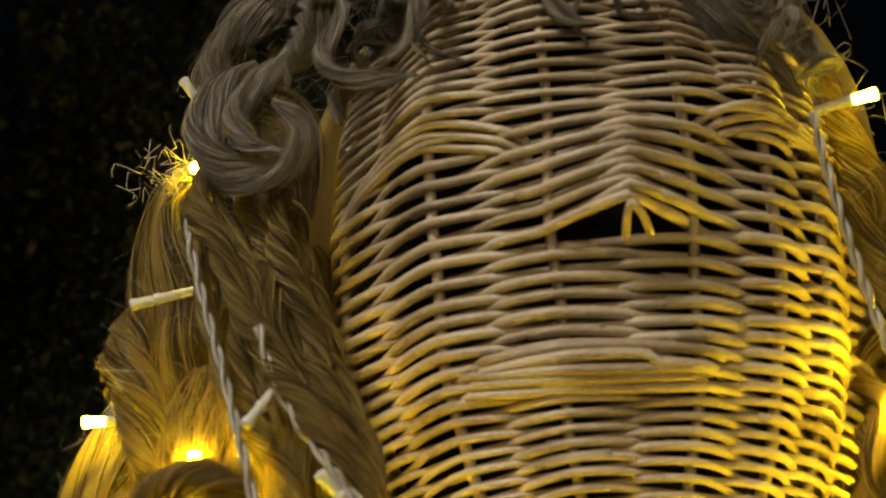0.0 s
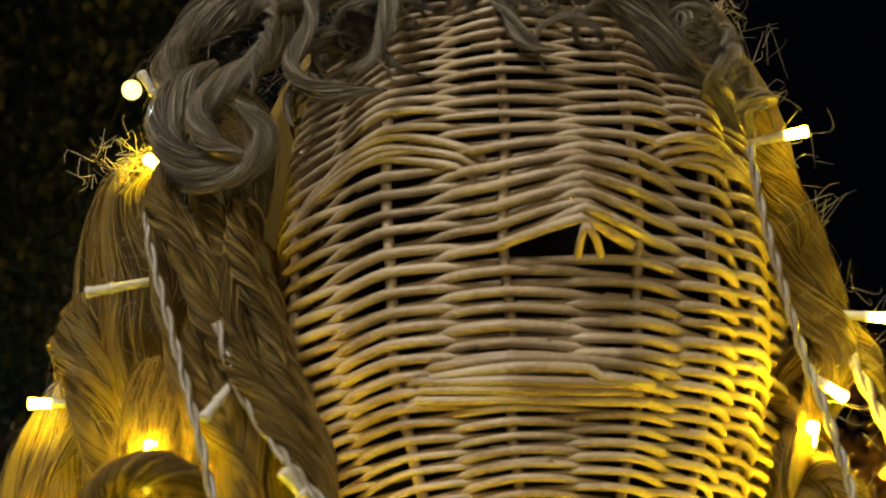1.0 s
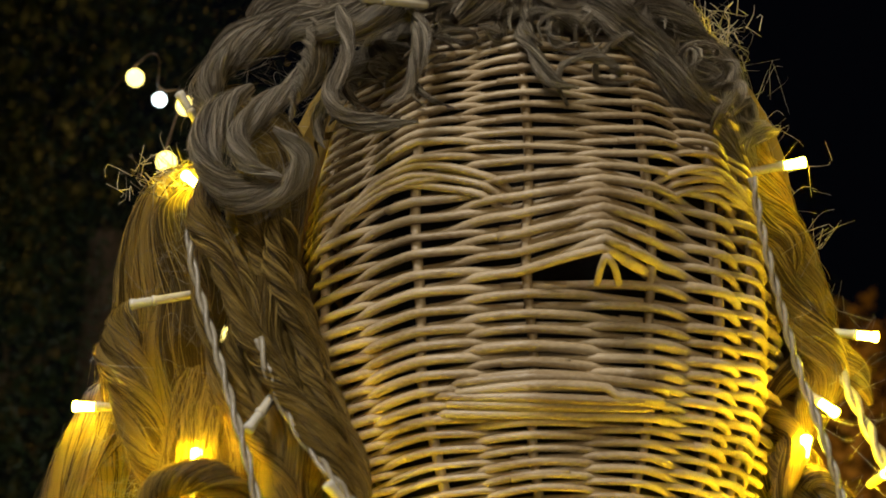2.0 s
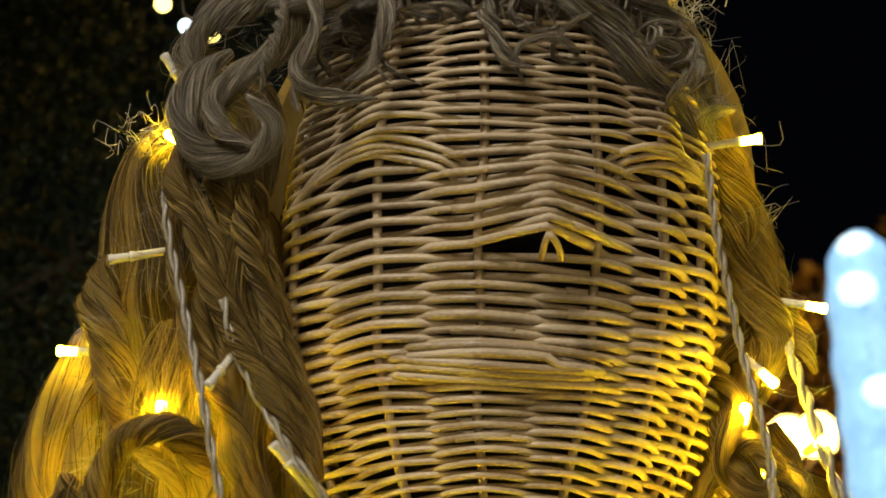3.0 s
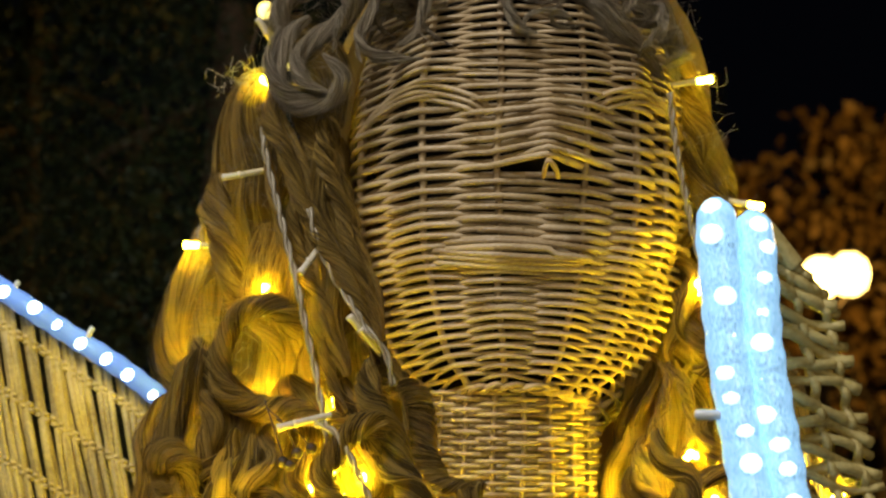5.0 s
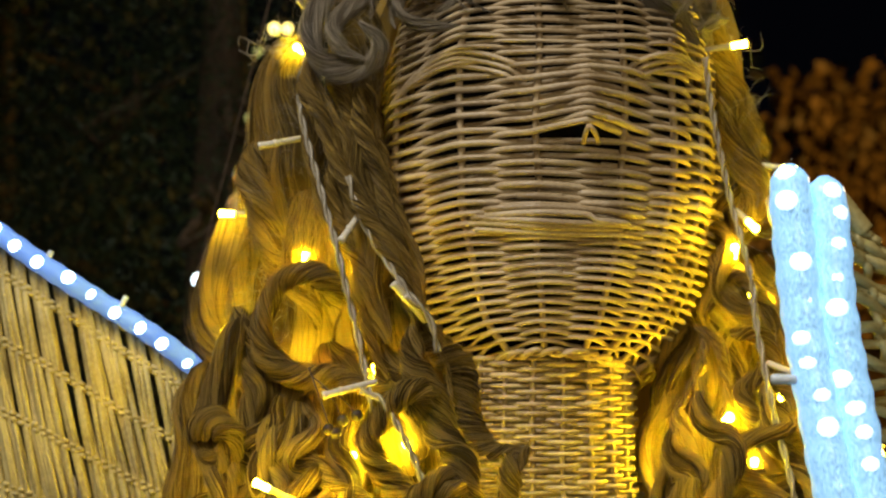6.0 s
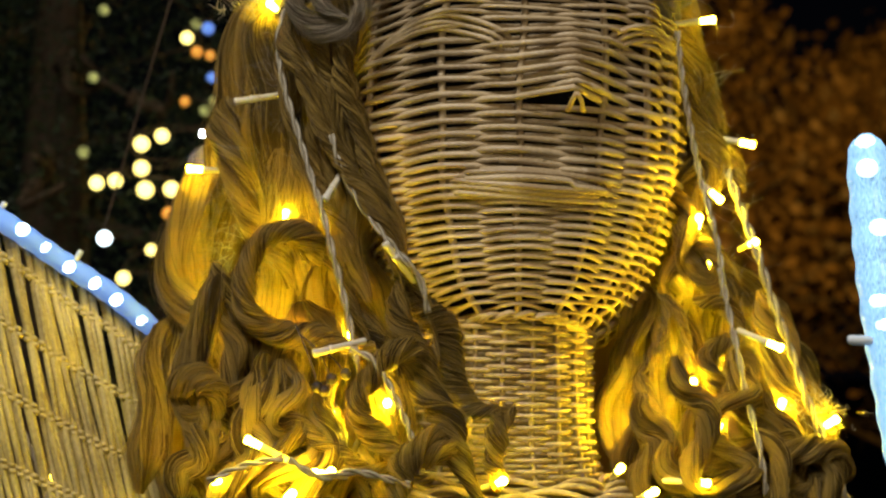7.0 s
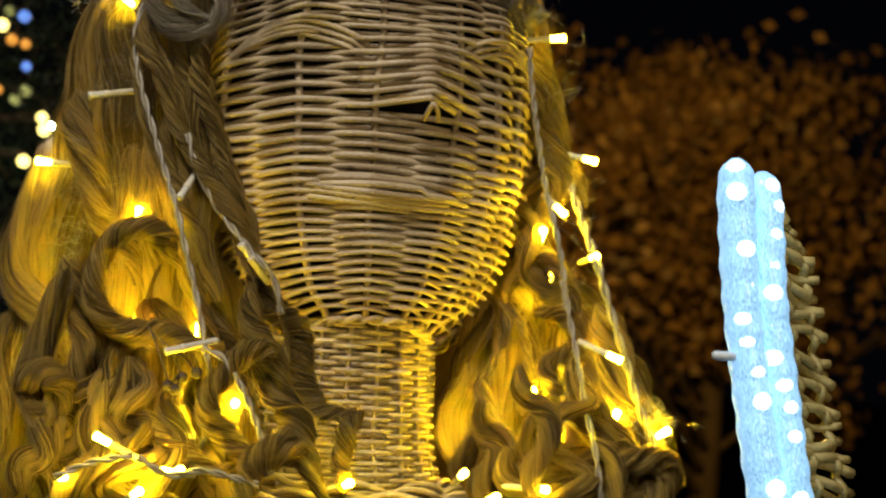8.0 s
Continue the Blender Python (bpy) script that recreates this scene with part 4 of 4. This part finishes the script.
def wing(label, edge, foot, rods, rows, bulge, seed, thick=0.0022):
    """A woven wing between its lit upper edge and its foot: close upright rods, cross rods woven through, a frame."""
    r = np.random.default_rng(seed)
    top, bot = smooth_path(edge, rods), smooth_path(foot, rods)
    rods_made = []
    bulge = np.array(bulge)

    def sheet(u, v):
        i = u * (rods - 1)
        a = np.stack([np.interp(i, np.arange(rods), top[:, k]) for k in range(3)], -1)
        b = np.stack([np.interp(i, np.arange(rods), bot[:, k]) for k in range(3)], -1)
        return a + (b - a) * v[..., None] + bulge * (4 * v * (1 - v))[..., None]

    normal = np.cross(top[-1] - top[0], bot[0] - top[0])
    normal /= np.linalg.norm(normal)
    for j in range(rods):
        v = np.linspace(r.uniform(-0.01, 0.02), 1, rows * 4)
        u = np.clip(j / (rods - 1) + r.normal(0, 0.25) / rods + 0.012 * np.sin(v * r.uniform(2, 6) + r.uniform(0, 6)), 0, 1)
        w = 0.0022 * np.cos(np.pi * v * rows) * (1 if j % 2 else -1)
        s = Shape()
        s.tube(sheet(u, v) + normal * w[:, None], thick * r.uniform(0.75, 1.2), 6)
        rods_made.append(("rod", s))
    for k in range(rows):
        for d in (-0.006, 0.006):
            u = np.linspace(0, 1, rods * 3)
            v = (k + 0.5) / rows + d + 0.004 * np.sin(u * 9 + k)
            w = -0.0022 * np.cos(np.pi * u * (rods - 1))
            s = Shape()
            s.tube(sheet(u, np.clip(v, 0, 1)) + normal * w[:, None], thick * 0.8, 5)
            rods_made.append(("weaver", s))
    ob = new("wicker_wing")
    ob.location = edge[-1]
    bpy.context.view_layer.update()
    tagged(ob, label, "wing", "wings of the figure")
    for kind, s in rods_made:
        part(kind, s, WILLOW_WING, ob)
    f = Shape()
    f.tube(smooth_path(edge, 60), 0.0045, 8)
    f.tube(smooth_path([edge[0], (np.array(edge[0]) + foot[0]) / 2 + bulge * 0.6, foot[0]], 30), 0.0045, 8)
    f.tube(smooth_path([edge[-1], (np.array(edge[-1]) + foot[-1]) / 2 + bulge * 0.6, foot[-1]], 30), 0.0045, 8)
    part("frame", f, WILLOW_WING, ob)
    return ob


LEFT_EDGE = [(-0.457, 0.010, 1.748), (-0.388, 0.000, 1.725), (-0.329, 0.000, 1.688), (-0.294, 0.010, 1.663), (-0.257, 0.020, 1.640), (-0.222, 0.030, 1.612), (-0.202, 0.050, 1.582)]
LEFT_FOOT = [(-0.350, 0.010, 1.373), (-0.294, 0.000, 1.364), (-0.242, 0.000, 1.357), (-0.209, 0.010, 1.351), (-0.177, 0.020, 1.345), (-0.148, 0.030, 1.339), (-0.123, 0.050, 1.331)]
wing("wing of woven brown willow rods edged with rope light", LEFT_EDGE, LEFT_FOOT, 104, 7, (0, -0.02, 0), 21)
rope_light("bluish white rope light along the wing's upper edge", [[(-0.454, 0.000, 1.752), (-0.386, -0.010, 1.729), (-0.327, -0.012, 1.691), (-0.292, -0.002, 1.668), (-0.255, 0.008, 1.644), (-0.225, 0.018, 1.620)]],
           0.0068, 0.019, (-0.327, -0.010, 1.693), [((-0.326, -0.012, 1.696), (0.5, 0, 0.9)), ((-0.278, -0.002, 1.667), (0.5, 0, 0.9))], ROPE_DIM, ROPE_SPOT, 0.74)

RIGHT_EDGE = [(0.111, -0.430, 1.699), (0.109, -0.430, 1.673), (0.115, -0.430, 1.638), (0.122, -0.430, 1.598), (0.130, -0.430, 1.559), (0.146, -0.420, 1.516), (0.171, -0.400, 1.450)]
RIGHT_FOOT = [(0.127, -0.425, 1.680), (0.144, -0.419, 1.664), (0.153, -0.413, 1.634), (0.162, -0.411, 1.597), (0.174, -0.411, 1.558), (0.190, -0.403, 1.515), (0.220, -0.383, 1.448)]
wing("wing of woven willow rods standing edge-on, lit by its rope light", RIGHT_EDGE, RIGHT_FOOT, 46, 3, (0.0, 0.0, 0.0), 23, 0.0024)
rope_light("bluish white rope light doubled along the wing's front edge",
           [[(0.092, -0.455, 1.704), (0.094, -0.455, 1.675), (0.097, -0.455, 1.646), (0.103, -0.455, 1.608), (0.111, -0.455, 1.567), (0.127, -0.445, 1.518), (0.152, -0.430, 1.456)],
            [(0.107, -0.448, 1.700), (0.109, -0.450, 1.671), (0.111, -0.452, 1.642), (0.118, -0.452, 1.603), (0.125, -0.452, 1.565), (0.141, -0.442, 1.518), (0.168, -0.425, 1.455)]],
           0.0084, 0.0125, (0.105, -0.450, 1.627), [((0.090, -0.458, 1.619), (-1, 0, 0))])


# ---- distance: trees with festive lights, a lantern ----
def tree_crown(centre, size, count, leaf, slim, seed):
    """Many small leaves gathered in clumps, with gaps between them."""
    r = np.random.default_rng(seed)
    s = Shape()
    clumps = r.normal(0, 0.42, (70, 3)).clip(-1, 1)
    which = r.integers(0, len(clumps), count)
    c = np.array(centre) + (clumps[which] + r.normal(0, 0.11, (count, 3))) * np.array(size)
    a = r.normal(0, 1, (count, 3))
    a /= np.linalg.norm(a, axis=1, keepdims=True)
    b = np.cross(a, r.normal(0, 1, (count, 3)))
    b /= np.linalg.norm(b, axis=1, keepdims=True)
    a, b = a * leaf, b * leaf * slim
    quad = np.stack([c - a, c + b, c + a, c - b], 1)
    s.v.append(quad.reshape(-1, 3))
    s.f.extend((np.arange(count * 4).reshape(-1, 4)).tolist())
    s.n = count * 4
    return s


def limbs(base, top, reach, seed, levels=26, rise=0.5):
    r = np.random.default_rng(seed)
    s = Shape()
    base, top = np.array(base, float), np.array(top, float)
    n = 20
    p = smooth_path([base, base * 0.6 + top * 0.4 + (0.05, 0, 0), top], n)
    s.tube(p, np.linspace(0.16, 0.03, n), 8)
    for i in range(levels):
        t = r.uniform(0.15, 0.95)
        a = p[int(t * (n - 1))]
        ang = r.uniform(0, 6.28)
        L = reach * (1 - 0.6 * t) * r.uniform(0.6, 1.1)
        d = np.array([math.cos(ang), math.sin(ang), rise * r.uniform(0.4, 1.3)]) * L
        q = smooth_path([a, a + d * 0.5 + r.normal(0, 0.06, 3), a + d], 9)
        s.tube(q, np.linspace(0.05, 0.008, 9) * (1.2 - t), 5)
        for _ in range(3):
            b = q[int(r.integers(3, 8))]
            e = d * r.uniform(0.2, 0.45) + r.normal(0, 0.2, 3) * L * 0.5
            s.tube(smooth_path([b, b + e * 0.5 + r.normal(0, 0.03, 3), b + e], 6), np.linspace(0.015, 0.004, 6), 4)
    return s


def tree(name, label, at, height, size, leaf_mat, count, leaf, seed, rise, slim=0.5):
    ob = new(name)
    ob.location = at
    bpy.context.view_layer.update()
    tagged(ob, label, "tree")
    x, y, _ = at
    part("trunk", limbs((x, y, 0), (x + 0.1, y, height * 0.72), size[0] * 1.1, seed, rise=rise), BARK, ob)
    part("crown", tree_crown((x, y, height * 0.62), size, count, leaf, slim, seed + 1), leaf_mat, ob, smooth=False)
    return ob


tree("spruce_tree", "dark green spruce hung with small lights at night", (-0.62, 1.75, 0), 3.2, (0.62, 0.42, 1.2), NEEDLES, 60000, 0.009, 3, -0.25, 0.16)
tree("spruce_tree", "dark green spruce beside another, faintly lit", (-2.6, 7.0, 0), 6.0, (1.5, 1.2, 2.6), NEEDLES, 16000, 0.05, 5, -0.25, 0.3)
tree("autumn_tree", "bare-limbed tree with brown leaves in orange lamplight", (2.6, 13.5, 0), 4.8, (2.2, 1.0, 1.7), LEAVES, 9000, 0.075, 11, 0.7, 0.7)
tree("autumn_tree", "brown-leaved tree in orange lamplight", (5.6, 14.2, 0), 5.2, (2.2, 1.0, 1.9), LEAVES, 8000, 0.075, 13, 0.7, 0.7)


SPRUCE = Vector((-0.62, 1.75, 0))


def tree_string(label, groups, hang):
    """Round lights along a thin cable that is tied to the spruce."""
    ob = new("tree_lights")
    ob.location = hang
    bpy.context.view_layer.update()
    tagged(ob, label, "string light", "lights on the trees")
    where = []
    for centres, radii, mat in groups:
        for c, r in zip(centres, radii):
            r *= 0.84
            s, h = Shape(), Shape()
            m = Matrix.Translation(c)
            s.lathe(m, [(r * math.sin(a), -r * math.cos(a)) for a in np.linspace(0.12, 2.9, 10)], 16)
            globe = part("globe", s, mat, ob)
            h.lathe(m, [(r * 0.25, r * 0.95), (r * 0.28, r * 1.0), (r * 0.26, r * 1.35), (r * 0.1, r * 1.5)], 8)
            part("holder", h, BARK, globe)
            where.append((c[0], c[1], c[2] + r * 1.4))
    where.sort(key=lambda q: -q[2])
    line = Shape()
    line.tube(smooth_path([tuple(hang)] + where, 30 * len(where)), 0.0008, 5)
    part("cable", line, BARK, ob)
    return ob


tree_string("small round warm, amber and blue lights on a spruce", [
    ([(-0.374, 1.25, 1.839), (-0.341, 1.25, 1.89), (-0.314, 1.25, 1.902), (-0.34, 1.25, 1.857), (-0.334, 1.25, 1.828), (-0.299, 1.25, 1.83), (-0.323, 1.25, 1.747), (-0.359, 1.25, 1.708), (-0.285, 1.25, 2.037), (-0.288, 1.25, 1.702), (-0.225, 1.25, 1.917), (-0.221, 1.25, 1.901), (-0.245, 1.25, 1.857), (-0.399, 1.25, 1.835), (-0.345, 1.25, 2.103), (-0.363, 1.25, 2.103)], (.011, .012, .011, .012, .013, .012, .009, .011, .010, .011, .009, .010, .010, .011, .009, .010), GLOBE),
    ([(-0.436, 1.5, 2.016), (-0.446, 1.5, 1.904), (-0.269, 1.5, 1.973), (-0.255, 1.5, 1.987), (-0.286, 1.5, 2.103), (-0.424, 1.5, 2.118)], (.009, .010, .010, .010, .009, .009), GLOBE_DIM),
    ([(-0.271, 1.25, 2.018), (-0.253, 1.25, 2.014), (-0.285, 1.25, 1.95), (-0.302, 1.25, 1.797)], (.009, .008, .008, .010), GLOBE_AMBER),
    ([(-0.257, 1.25, 2.051), (-0.25, 1.25, 1.984)], (.010, .008), GLOBE_BLUE)], SPRUCE + Vector((0, 0, 2.25)))
tree_string("round warm and cool lights on a spruce twig", [
    ([(-0.219, 0.38, 2.016), (-0.232, 0.38, 1.974), (-0.256, 0.38, 2.038)], (.0085, .0090, .0080), GLOBE),
    ([(-0.238, 0.38, 2.021), (-0.299, 0.38, 1.705)], (.0065, .008), GLOBE_COOL)], SPRUCE + Vector((0, 0, 2.4)))

# lantern far behind
LAN = Vector((1.065, 6.0, 2.208))
lan = new("street_lantern")
lan.location = (LAN.x, LAN.y, 0)
bpy.context.view_layer.update()
tagged(lan, "lit street lantern with yellow glass on a thin post", "street lantern")
post = Shape()
post.lathe(Matrix.Translation((LAN.x, LAN.y, 0)), [(0.08, 0), (0.08, 0.15), (0.035, 0.2), (0.03, LAN.z - 0.11), (0.05, LAN.z - 0.10)], 10)
part("post", post, BARK, lan)
for c in (LAN, Vector((1.179, 6.0, 2.225))):
    glass, hood = Shape(), Shape()
    glass.lathe(Matrix.Translation(c), [(0.03, -0.085), (0.068, -0.055), (0.082, 0.0), (0.068, 0.05), (0.03, 0.08)], 14)
    hood.lathe(Matrix.Translation(c), [(0.04, 0.08), (0.045, 0.09), (0.02, 0.11), (0.008, 0.13)], 12)
    part("glass", glass, LANTERN, lan)
    part("hood", hood, BARK, lan)
arm = Shape()
arm.tube(smooth_path([LAN + Vector((0, 0, -0.10)), LAN + Vector((0.06, 0, -0.13)), Vector((1.179, 6.0, 2.225)) + Vector((0, 0, -0.085))], 10), 0.012, 8)
part("arm", arm, BARK, lan)
